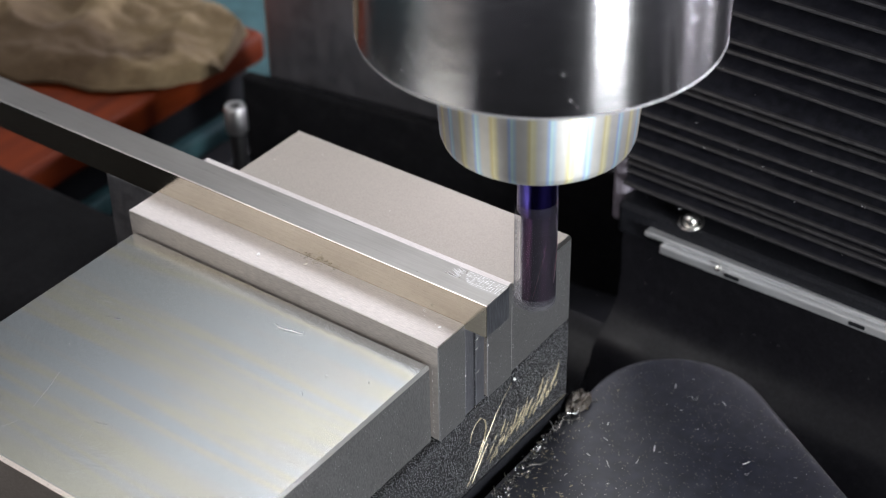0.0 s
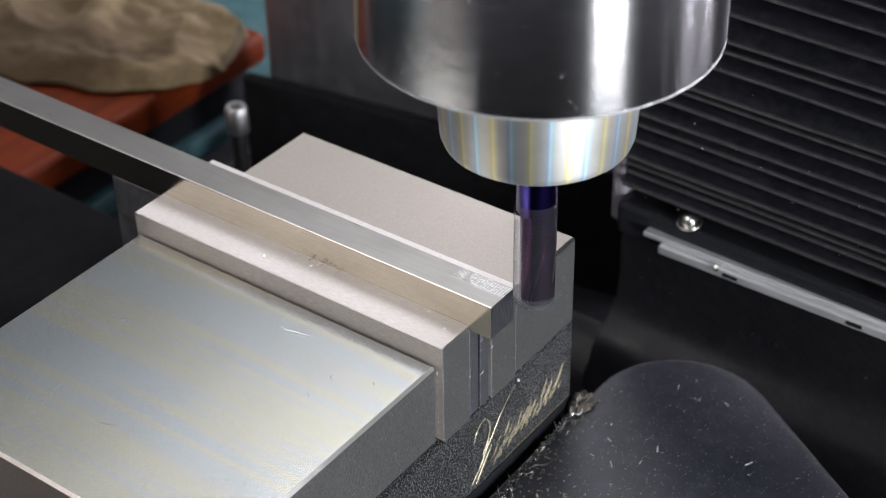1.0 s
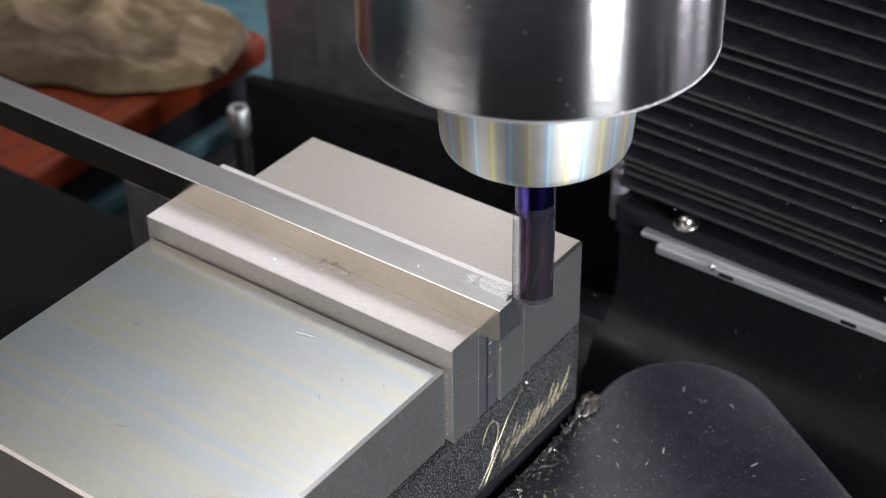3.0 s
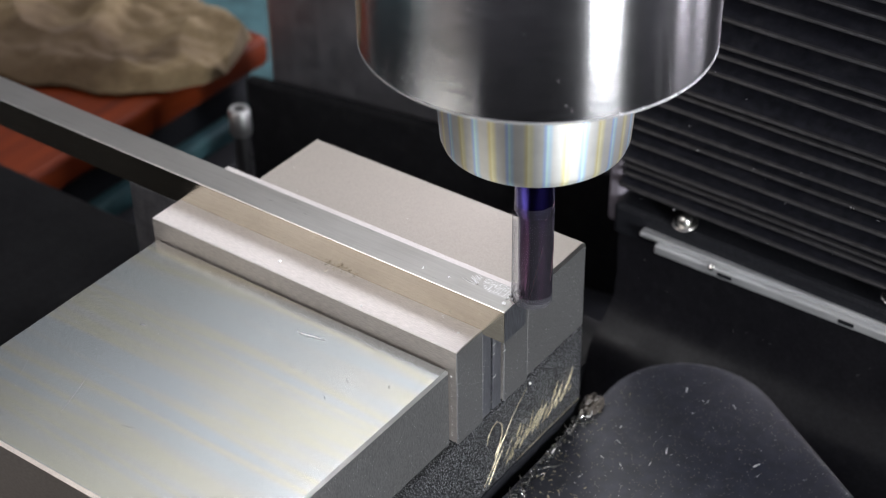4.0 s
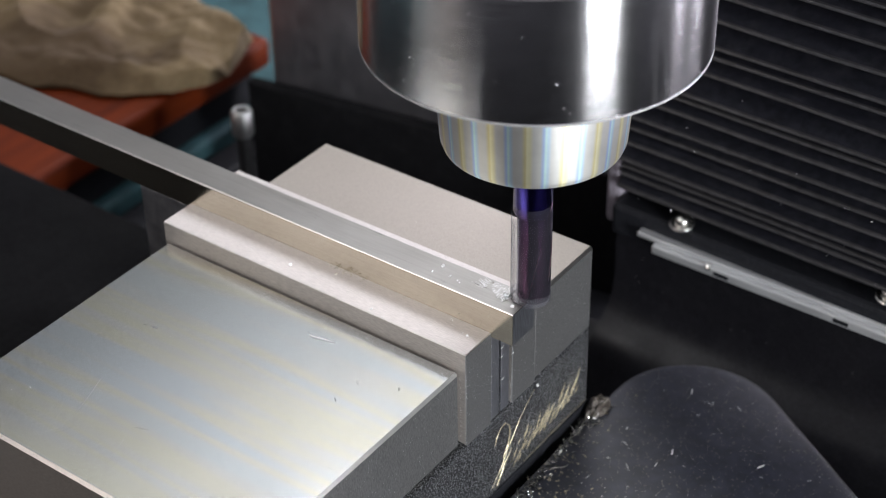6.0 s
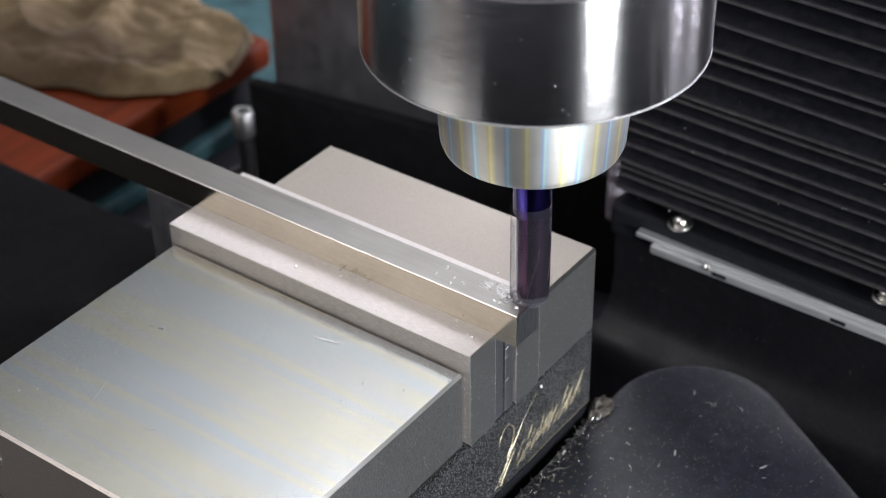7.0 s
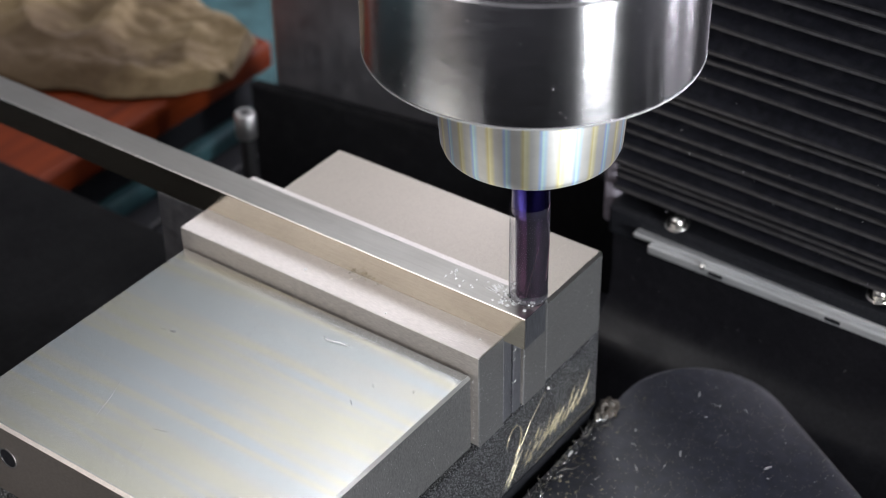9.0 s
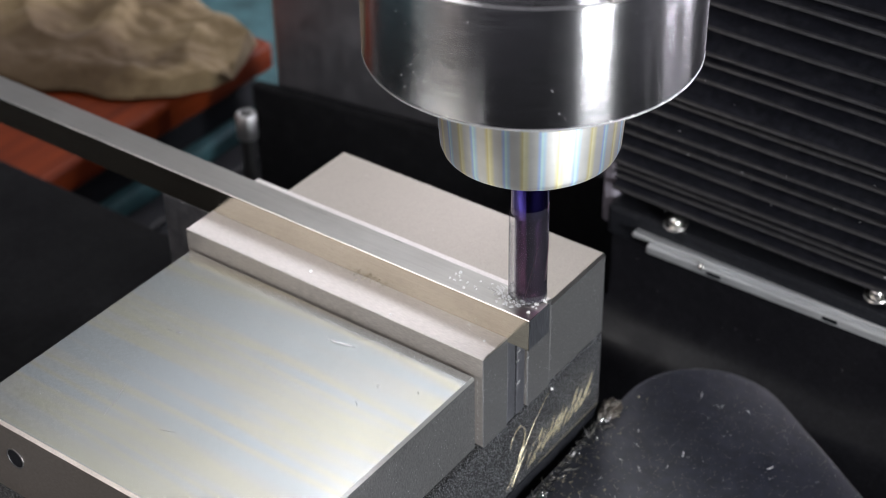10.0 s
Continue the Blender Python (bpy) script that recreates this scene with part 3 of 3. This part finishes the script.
def script_mark(base):
    """Gilt cursive strokes sunk in the base's end face; too soft to read."""
    mark = part("script_mark", tube([(0.2, 30.7, -31.5), (0.2, 27.1, -34.2), (0.2, 23.5, -37.3), (0.2, 20.6, -41.0), (0.2, 18.0, -43.8), (0.2, 15.6, -47.5), (0.2, 11.0, -52.2)], [0.05, 0.09, 0.12, 0.14, 0.1, 0.13, 0.06]), M_GOLD, base, "gilt cursive mark, worn and unreadable")
    part("script_loop", tube([(0.2, 12.4, -38.6), (0.2, 13.0, -36.0), (0.2, 14.9, -34.0), (0.2, 17.0, -33.6), (0.2, 18.9, -35.6), (0.2, 19.3, -38.6), (0.2, 18.2, -42.0), (0.2, 16.0, -45.0)], [0.08, 0.2, 0.16, 0.18, 0.22, 0.26, 0.22, 0.1]), M_GOLD, mark)
    part("script_tail", tube([(0.2, 20.2, -44.5), (0.2, 17.2, -47.5), (0.2, 15.0, -50.4), (0.2, 13.0, -53.0)], [0.06, 0.14, 0.16, 0.06]), M_GOLD, mark)
    rng = random.Random(5)
    for i in range(58):
        f = i / 57
        y = 20.5 + 31.0 * f + rng.gauss(0, 0.5)
        z = -52.6 + 4.4 * f + abs(rng.gauss(0, 2.6))
        tall = rng.uniform(1.2, 3.8) + (4.5 if i in (17, 26, 39, 41, 55) else 0)
        lean = tall * rng.uniform(0.45, 1.0)
        bow = rng.uniform(-0.5, 0.7)
        pts = [(0.14, y + lean * k / 5 + bow * math.sin(k * math.pi / 5), z + tall * k / 5) for k in range(6)]
        w = rng.choice((0.12, 0.18, 0.26, 0.36))
        part("script_stroke", tube(pts, [0.05, w * 0.8, w, w * 0.9, w * 0.6, 0.04], 5), M_GOLD, mark)


VISE, VISE_BASE = vise()


def jaw_wear():
    """Nicks and a lint fibre on the sliding jaw."""
    jaw = bpy.data.objects["movable_jaw"]
    for a, b, r in (((-75.6, -30.4), (-74.2, -29.8), 0.28), ((-20.6, -25.2), (-19.0, -26.6), 0.12), ((-67.3, -64.7), (-71.7, -51.6), 0.085), ((-78.5, -31.0), (-77.0, -30.5), 0.08), ((-52.6, -60.4), (-48.5, -59.1), 0.06)):
        mid = ((a[0] + b[0]) / 2 + 0.2, (a[1] + b[1]) / 2, -5.6)
        part("nick", tube([(*a, -5.61), mid, (*b, -5.61)], [r * 0.5, r, r * 0.4], 5), M_DARKSTEEL if r > 0.1 else M_SIDE, jaw, "dark scratch")
    rng = random.Random(14)
    for _ in range(11):
        x, y = rng.uniform(-92, -8), rng.uniform(-76, -6)
        a, ln = rng.gauss(1.2, 0.7), rng.uniform(1.5, 7)
        dx, dy = ln * math.cos(a), ln * math.sin(a)
        part("hairline", tube([(x, y, -5.6), (x + dx * 0.5 + 0.2, y + dy * 0.5, -5.595), (x + dx, y + dy, -5.6)], [0.01, 0.025, 0.01], 4), M_EDGE if rng.random() < 0.3 else M_SIDE, jaw)
    f = rides(thing("lint_fibre", "pale curled fibre lying on the sliding jaw", "fibre"))
    part("strand", tube([(-41.6, -9.5, -5.45), (-40.4, -10.3, -5.35), (-38.6, -10.2, -5.3), (-36.8, -9.6, -5.3), (-34.9, -9.3, -5.35), (-33.6, -8.7, -5.45)], [0.06, 0.1, 0.14, 0.15, 0.12, 0.06]), M_CHIP, f)


jaw_wear()


def parallels():
    p = rides(thing("parallel", "thin steel parallel standing on edge", "parallel", "parallels under the bar"))
    part("strip", box(-119.5, -0.15, 10.98, 14.55, -28.6, -1.5, 0.15), M_DARKSTEEL, p)
    rides(copy_thing(p, pose(0, 0.00445, 0)))


parallels()


CUT_X, CUT_Y, CUT_R, POCKET_Z = 13.4 - TRAVEL / MM, 20.1, 5.0, 7.5     # where the cutter stands on the bar at the end
SHAVED = []             # slices of the bar's top layer, and where each lies along it


def milled(b):
    """The layer that the cutter takes off, in thin slices that leave the bar as it reaches them."""
    rng = random.Random(61)
    n = 26
    x0, x1 = CUT_X - CUT_R, 6.2
    for k in range(n):
        a, c = x0 + (x1 - x0) * k / n, x0 + (x1 - x0) * (k + 1) / n
        front = [CUT_Y - math.sqrt(max(0.0, CUT_R ** 2 - min(0.0, x - CUT_X) ** 2)) for x in (a, c)]
        corners = [(a, front[0]), (c, front[1]), (c, 20.1), (a, 20.1)]
        if front[0] > 20.05:
            corners.pop(0)
        mid = Vector(((a + c) / 2, 18.0, 7.8))
        bm = bmesh.new()
        lo, hi = ([bm.verts.new((Vector((x, y, z)) - mid) * MM) for x, y in corners] for z in (POCKET_Z + 0.004, 8.1))
        bm.faces.new(hi)
        bm.faces.new(lo[::-1])
        for i in range(len(lo)):
            j = (i + 1) % len(lo)
            bm.faces.new((lo[i], lo[j], hi[j], hi[i]))
        ob = part("top_slice", bm, M_MILLED, b, "scored top layer")
        ob.matrix_basis = pose(*(mid * MM))
        SHAVED.append((ob, (a + c) / 2))
        score = bmesh.new()
        for row in range(9):
            y = 15.5 + 0.5 * row + 0.05 * (a - x0)
            if y < front[0] + 0.15 or y > 19.8 or rng.random() < 0.35:
                continue
            w = rng.uniform(0.03, 0.1)
            add_box(score, a - mid.x, c - mid.x, y - w - mid.y, y + w - mid.y, 0.29, 0.315)
        if score.verts:
            part("score_mark", score, M_CHIP, ob, "bright score marks")
    burr = part("burr", tube([(1.9, 19.9, 8.0), (3.2, 19.95, 8.25), (4.6, 19.95, 8.2), (5.6, 19.8, 7.9)], [0.15, 0.36, 0.4, 0.12], 6), M_CHIP, b, "bright burr left by the cut")
    SHAVED.append((burr, None))


def bar():
    b = rides(thing("workpiece_bar", "bright square steel bar clamped in the vise", "steel bar"))
    # lower body, and a top layer with the pocket that the cutter has opened by the end
    bm = box(-330, 6.2, 10.8, 20.1, -1.3, POCKET_Z)
    arc = [(CUT_X - CUT_R * math.cos(radians(a)), CUT_Y - CUT_R * math.sin(radians(a))) for a in range(90, -1, -6)]
    outline = [(-330, 10.8), (6.2, 10.8), (6.2, CUT_Y - CUT_R)] + arc + [(-330, 20.1)]
    top = bmesh.new()
    lo, hi = ([top.verts.new((x * MM, y * MM, z * MM)) for x, y in outline] for z in (POCKET_Z, 8.1))
    top.faces.new(hi)
    for k in range(len(outline)):
        q = (k + 1) % len(outline)
        top.faces.new((lo[k], lo[q], hi[q], hi[k]))
    rim = [e for e in top.edges if e.verts[0] in hi[:2] and e.verts[1] in hi[:2]]
    bmesh.ops.bevel(top, geom=rim, offset=0.34 * MM, segments=4, profile=0.5, affect="EDGES")
    body = part("bar_body", merge(bm, top), M_BAR, b)
    body.data.materials.append(M_EDGE)
    body.data.materials.append(M_BARTOP)
    body.data.materials.append(M_GROUND)
    for f in body.data.polygons:
        if f.normal.z > 0.95:
            f.material_index = 2
        elif f.normal.z > 0.3:
            f.material_index = 1
        if f.normal.z > 0.95 and f.center.z < 0.0076:
            f.material_index = 3
    milled(b)
    part("sawn_end", box(6.15, 6.3, 10.95, 19.95, -1.15, 7.95), M_SAWN, b, "dark sawn end face")
    rng = random.Random(8)
    for i in range(18):
        y = 15.9 + 3.4 * i / 17
        x1 = -5.5 - 0.8 * rng.random()
        x0 = x1 - 1.0 - 3.5 * rng.random() * (1 - 0.6 * i / 17)
        part("scratch", tube([(x0, y + 0.6, 8.1), ((x0 + x1) / 2, y + 0.2 * rng.random(), 8.11), (x1, y, 8.1)], [0.02, 0.07 * rng.uniform(0.6, 1.4), 0.04], 4), M_CHIP, b)


bar()


def table():
    t = rides(tagged(link_mesh("machine_table", box(-330, 330, -200, 55, -90, -60.2, 1.5), M_TABLE), "black machine table with fine dust", "machine table"))


table()


def guard():
    """A stiff, hardly domed sheet with rounded corners."""
    corners = [(3.5, -25, 20), (3.5, 115.5, 25), (112, 46, 24), (117, -30, 20)]
    outline = []
    n = len(corners)
    for k in range(n):
        p0, p1, p2 = (Vector(corners[(k + d) % n][:2]) for d in (-1, 0, 1))
        r = corners[k][2]
        a, b = (p0 - p1).normalized(), (p2 - p1).normalized()
        half = a.angle(b) / 2
        centre = p1 + (a + b).normalized() * r / math.sin(half)
        s0 = p1 + a * r / math.tan(half) - centre
        s1 = p1 + b * r / math.tan(half) - centre
        sweep = s0.angle_signed(s1)
        for i in range(15):
            v = s0.copy()
            v.rotate(Matrix.Rotation(-sweep * i / 14, 2))
            outline.append(centre + v)
    mid = Vector((50, 36))
    bm = bmesh.new()
    levels = [(1.0, -60.1), (1.0, -57.3), (0.997, -57.05)] + [(f, -57.0 + 1.7 * (1 - f * f)) for f in (0.99, 0.95, 0.88, 0.78, 0.65, 0.5, 0.33, 0.15)]
    rings = [[bm.verts.new(((mid.x + (q.x - mid.x) * f) * MM, (mid.y + (q.y - mid.y) * f) * MM, z * MM)) for q in outline] for f, z in levels]
    for a, b in zip(rings, rings[1:]):
        for i in range(len(a)):
            j = (i + 1) % len(a)
            bm.faces.new((a[i], a[j], b[j], b[i]))
    bm.faces.new(rings[-1])
    bm.faces.new(rings[0][::-1])
    lip = [((mid.x + (q.x - mid.x) * 0.9985), (mid.y + (q.y - mid.y) * 0.9985), -57.1) for q in outline]
    ob = link_mesh("chip_guard", bm, M_DISC, True)
    # pale lip paints the highlight along the guard's rim
    part("rim_lip", tube(lip + lip[:1], 0.28, 6), M_LIP, ob, "pale edge painted as the rim's highlight", True)
    return rides(tagged(ob, "glossy black domed rubber guard strewn with fine chips", "chip guard"))


GUARD = guard()

# ---- chips ----
def curl(size, seed):
    """A tiny curled shaving: a ribbon wound in a short helix."""
    rng = random.Random(seed)
    bm = bmesh.new()
    turns, r, w = rng.uniform(0.6, 1.5), size * rng.uniform(0.28, 0.45), size * rng.uniform(0.25, 0.5)
    n = 12
    rows = []
    for k in range(n + 1):
        a = turns * 2 * math.pi * k / n
        rr = r * (1 - 0.35 * k / n)
        y = size * 0.5 * k / n
        c, d = rr * math.cos(a), rr * math.sin(a)
        rows.append([bm.verts.new(((c * q) * MM, (y + e) * MM, (r + d * q) * MM)) for q, e in ((1, 0), (1, w), (0.84, w), (0.84, 0))])
    for a, b in zip(rows, rows[1:]):
        for i in range(4):
            bm.faces.new((a[i], a[(i + 1) % 4], b[(i + 1) % 4], b[i]))
    bm.faces.new(rows[0][::-1])
    bm.faces.new(rows[-1])
    return bm


CURLS = [link_mesh("metal_chip", curl(0.58 + 0.09 * k, k), M_CHIP) for k in range(6)]
for ob in CURLS:
    tagged(ob, "tiny bright curled metal chip from the milling cut", "metal chip", "milling chips")
FLYING = []             # chip, its resting place on the bar, when it leaves the cutter


def chips():
    rng = random.Random(21)
    first = list(CURLS)

    def chip(k, m):
        if first:
            ob = first.pop()
            ob.matrix_basis = m
            return ob
        return copy_thing(CURLS[k % len(CURLS)], m)
    # resting on the clamping plate and the sliding jaw from the start
    for x, y, z in ((-58.4, 4.5, 0.0), (-11.1, 9.6, 0.0), (-4.3, 6.1, 0.0), (-30.0, 1.2, 0.0), (-19.0, -18.0, -5.6), (-9.5, -14.0, -5.6)):
        rides(chip(rng.randrange(6), pose(x * MM, y * MM, z * MM, 0, 0, rng.uniform(0, 360))))
    for i in range(72):
        born = 1.6 + 8.0 * (i / 71) ** 0.62
        if i % 6 == 0:
            x, y = rng.uniform(-20, -6), rng.uniform(11.6, 19.2)
        else:
            x = 12.9 - TRAVEL / MM * born / 10 - 3.6 - abs(rng.gauss(0, 1.7))
            y = rng.uniform(12.4, 17.2)
        FLYING.append((chip(rng.randrange(6), pose(AX * MM, AY * MM, 0.02)), (x, y, 8.12, rng.uniform(0, 360)), born))


chips()


def litter(name, label, count, seed, place, size=(0.3, 1.0), material=None, slim=1.0):
    """Many fine flecks in one mesh, laid where place() says."""
    rng = random.Random(seed)
    bm = bmesh.new()
    for _ in range(count):
        x, y, z = place(rng)
        ln = rng.uniform(*size)
        wd = ln * slim * rng.uniform(0.15, 0.5)
        m = pose(x * MM, y * MM, z * MM, rng.uniform(-25, 25), rng.uniform(-25, 25), rng.uniform(0, 360))
        vs = [bm.verts.new(m @ Vector(q)) for q in ((-ln * MM / 2, -wd * MM / 2, 0), (ln * MM / 2, -wd * MM / 2, 0.1 * MM), (ln * MM / 2, wd * MM / 2, 0), (-ln * MM / 2, wd * MM / 2, 0.15 * MM), (0, 0, 0.3 * wd * MM))]
        for a, b in ((0, 1), (1, 2), (2, 3), (3, 0)):
            bm.faces.new((vs[a], vs[b], vs[4]))
        bm.faces.new((vs[3], vs[2], vs[1], vs[0]))
    return tagged(link_mesh(name, bm, material or M_CHIP), label, "metal chips", kind="stuff")


GUARD_SKIN = BVHTree.FromPolygons([v.co[:] for v in GUARD.data.vertices], [q.vertices[:] for q in GUARD.data.polygons])


def on_guard(rng):
    while True:
        x, y = rng.uniform(6, 80), rng.uniform(0, 86)
        hit = GUARD_SKIN.ray_cast(Vector((x * MM, y * MM, 0)), Vector((0, 0, -1)))[0]
        if hit and hit.z > -0.0575:
            return x, y, hit.z / MM + 0.08


def in_gutter(rng):
    f = rng.random()
    return 6.4 - 3.2 * f + rng.gauss(0, 0.75), 8 + 52 * f, -57.8 + abs(rng.gauss(0, 1.0))


rides(litter("fine_chips", "fine bright chips strewn over the black guard", 1000, 3, on_guard, (0.1, 0.36), M_SWARF))
rides(litter("long_chips", "needle-like bright chips on the black guard", 46, 4, on_guard, (0.5, 2.6), None, 0.28))
rides(litter("bright_chips", "small bright chips on the black guard", 150, 15, on_guard, (0.12, 0.5), M_CHIP, 0.6))
rides(litter("wet_swarf", "heap of wet glinting swarf beside the vise base", 900, 6, in_gutter, (0.25, 1.3), M_WET))


def guard_foot(rng):
    while True:
        x, y, z = on_guard(rng)
        if x < 26 - 0.35 * y + rng.gauss(0, 4):
            return x, y, z


rides(litter("bronze_chips", "dull golden flecks gathered at the guard's edge", 150, 12, guard_foot, (0.3, 1.1), M_GOLD))


def on_rim(rng):
    a = radians(rng.uniform(-38, 18))
    return AX + 38.9 * math.cos(a), AY + 38.9 * math.sin(a), 79.6 + rng.uniform(-0.2, 0.5)


litter("stray_chips", "bright specks clinging to the spindle's rim", 8, 13, on_rim, (0.3, 0.9))


def on_housing(rng):
    a = radians(rng.uniform(-110, -20))
    return AX + 38.98 * math.cos(a), AY + 38.98 * math.sin(a), rng.uniform(82, 106)


litter("stray_chips", "fine bright specks on the turned spindle", 16, 19, on_housing, (0.12, 0.4))


def on_bellows(rng):
    x = rng.uniform(-10, 75)
    return x, 113.5 - 0.03 * x, rng.uniform(-30, 45)


def on_plate(rng):
    return rng.gauss(-45, 2.6), 10.4 - abs(rng.gauss(0, 0.7)), 0.03


def on_cover(rng):
    x = rng.uniform(-30, 80)
    return x, 122.5 - 0.02 * x, rng.uniform(-78, -46)


litter("stray_chips", "stray bright specks clinging to the way cover", 26, 9, on_bellows, (0.25, 0.7))
litter("stray_chips", "stray specks on the hanging rubber cover", 22, 10, on_cover, (0.25, 0.6), M_SWARF)
rides(litter("grease_crumbs", "greasy grey crumbs along the clamping plate", 30, 11, on_plate, (0.2, 1.3), M_GREASE))



def on_ends(rng):
    """Dust on the vise's end faces."""
    if rng.random() < 0.55:
        y = rng.uniform(0.4, 58)
        return (0.1 if y > 31 else 0.04), y, rng.uniform(-28, -2 - 5 * rng.random())
    return -1.66, rng.uniform(-55, -1), rng.uniform(-30.5, -7)


def in_joints(rng):
    """Crumbs caught in the joints and along the worn edges."""
    y, x = rng.choice(((-0.3, -1.5), (-0.3, -1.5), (0.2, 0.05), (10.95, 0.0), (14.85, -0.1), (19.6, -0.1), (31.0, 0.3)))
    return x + rng.gauss(0, 0.08), y + rng.gauss(0, 0.12), rng.uniform(-30, -7 if y < 5 else -3)


def on_plates(rng):
    k = rng.random()
    if k < 0.35:
        return rng.uniform(-95, -3), rng.uniform(1, 10), 0.05
    if k < 0.5:
        return rng.uniform(-88, -3), rng.uniform(33, 56), -1.36
    return rng.uniform(-95, -4), rng.uniform(-78, -2), -5.56


rides(litter("fine_dust", "pale dust specks on the vise's end faces", 380, 31, on_ends, (0.05, 0.15), M_LINT))
rides(litter("joint_crumbs", "bright crumbs caught in the vise's joints", 170, 32, in_joints, (0.06, 0.3), M_CHIP))
rides(litter("plate_dust", "tiny chips on the vise's top faces", 40, 33, on_plates, (0.12, 0.45), M_CHIP))


def lint():
    """A crumb of lint at the foot of the joint, and threads hung in the gaps."""
    rng = random.Random(41)
    bm = bmesh.new()
    bmesh.ops.create_icosphere(bm, subdivisions=2, radius=0.42 * MM)
    for v in bm.verts:
        v.co *= 1 + 0.5 * noise.noise(v.co * 1400)
    crumb = rides(tagged(link_mesh("lint_crumb", bm, M_LINT, True), "white crumb of lint at the foot of the vise's joint", "lint"))
    crumb.matrix_basis = pose(0.0009, 0.0309, -0.0300)
    for y, z in ((14.8, -7.6), (14.7, -10.4), (19.4, -12.5), (19.3, -5.5), (14.9, -18.0)):
        t = rides(thing("thread_end", "short pale thread hung in a gap of the vise", "thread", "threads in the gaps"))
        ln = rng.uniform(0.7, 1.6)
        part("strand", tube([(0.05, y, z), (0.5, y + ln * 0.4, z + ln * 0.5), (0.6, y + ln * 0.7, z + ln)], [0.05, 0.08, 0.04], 5), M_LINT, t)
    bm = bmesh.new()
    bmesh.ops.create_icosphere(bm, subdivisions=4, radius=1.0)
    for v in bm.verts:
        k = 1 + 0.45 * noise.noise(v.co * 2.2) + 0.18 * noise.noise(v.co * 7)
        v.co = Vector((v.co.x * 2.6, v.co.y * 4.2, v.co.z * 3.6)) * k * MM
    heap = rides(tagged(link_mesh("swarf_clump", bm, M_GRIME, True), "greasy grey-brown clump of swarf packed beside the base", "swarf"))
    heap.matrix_basis = pose(0.0035, 0.0585, -0.0565)


lint()


def wet_strands():
    """Long wet turnings that lie tangled between the base and the guard."""
    rng = random.Random(52)
    tangle = rides(thing("wet_turnings", "tangle of wet bright turnings beside the vise base", "turnings"))
    for _ in range(34):
        f = rng.random()
        x, y, z = 7.6 - 3.4 * f + rng.gauss(0, 0.8), 8 + 50 * f, -57.0 + abs(rng.gauss(0, 0.7))
        ln, a = rng.uniform(2, 7), rng.gauss(1.62, 0.3)
        pts = [(x + ln * q * math.cos(a) + 0.35 * math.sin(7 * q + f * 40), y + ln * q * math.sin(a), z + 0.5 * math.sin(5 * q + f * 31)) for q in (0, 0.2, 0.4, 0.6, 0.8, 1.0)]
        w = rng.uniform(0.08, 0.26)
        part("turning", tube(pts, [0.04, w, w * 0.7, w, w * 0.8, 0.04], 5), rng.choice((M_WET, M_BOLT, M_CHIP, M_SWARF)), tangle, "", True)


wet_strands()

# ---- travel ----
def motions():
    for ob in RIDERS:
        m = ob.matrix_basis.copy()
        walk(ob, [(0.0, m), (10.0, Matrix.Translation((TRAVEL, 0, 0)) @ m)])
        steady(ob)
    for ob, at in SHAVED:
        m = ob.matrix_basis.copy()
        if at is None:          # the burr comes up beside the cutter as it passes
            below = Matrix.Translation((0, -0.004, -0.003)) @ m
            walk(ob, [(0.0, below), (6.4, below), (6.6, m), (10.0, m)])
            steady(ob)
            continue
        met = (AX - 4.3 - at) / (TRAVEL / MM) * 10
        if met > 9.6:
            walk(ob, [(0.0, m), (10.0, m)])
            continue
        rows = [(0.0, m), (met, m)]
        for t in (met + 0.2, 10.0):
            rows.append((t, pose((AX + 0.72) * MM - TRAVEL * t / 10, (AY + 0.5) * MM, 0.0125, 0, 0, 25)))
        walk(ob, rows)
        steady(ob)
    for ob, (x, y, z, turn), born in FLYING:
        inside = pose((AX + 0.8) * MM, (AY + 0.6) * MM, 0.018, 0, 0, turn)
        land = born + 0.2
        rows = [(0.0, inside), (born, inside)]
        for t in (land, 10.0):
            rows.append((t, pose(x * MM + TRAVEL * t / 10, y * MM, z * MM, 0, 0, turn)))
        walk(ob, rows)
        steady(ob)


def steady(ob):
    """Even pace from row to row."""
    keys = ob.animation_data
    for curve in keys.action.layers[0].strips[0].channelbag(keys.action_slot).fcurves:
        for k in curve.keyframe_points:
            k.interpolation = "LINEAR"


motions()
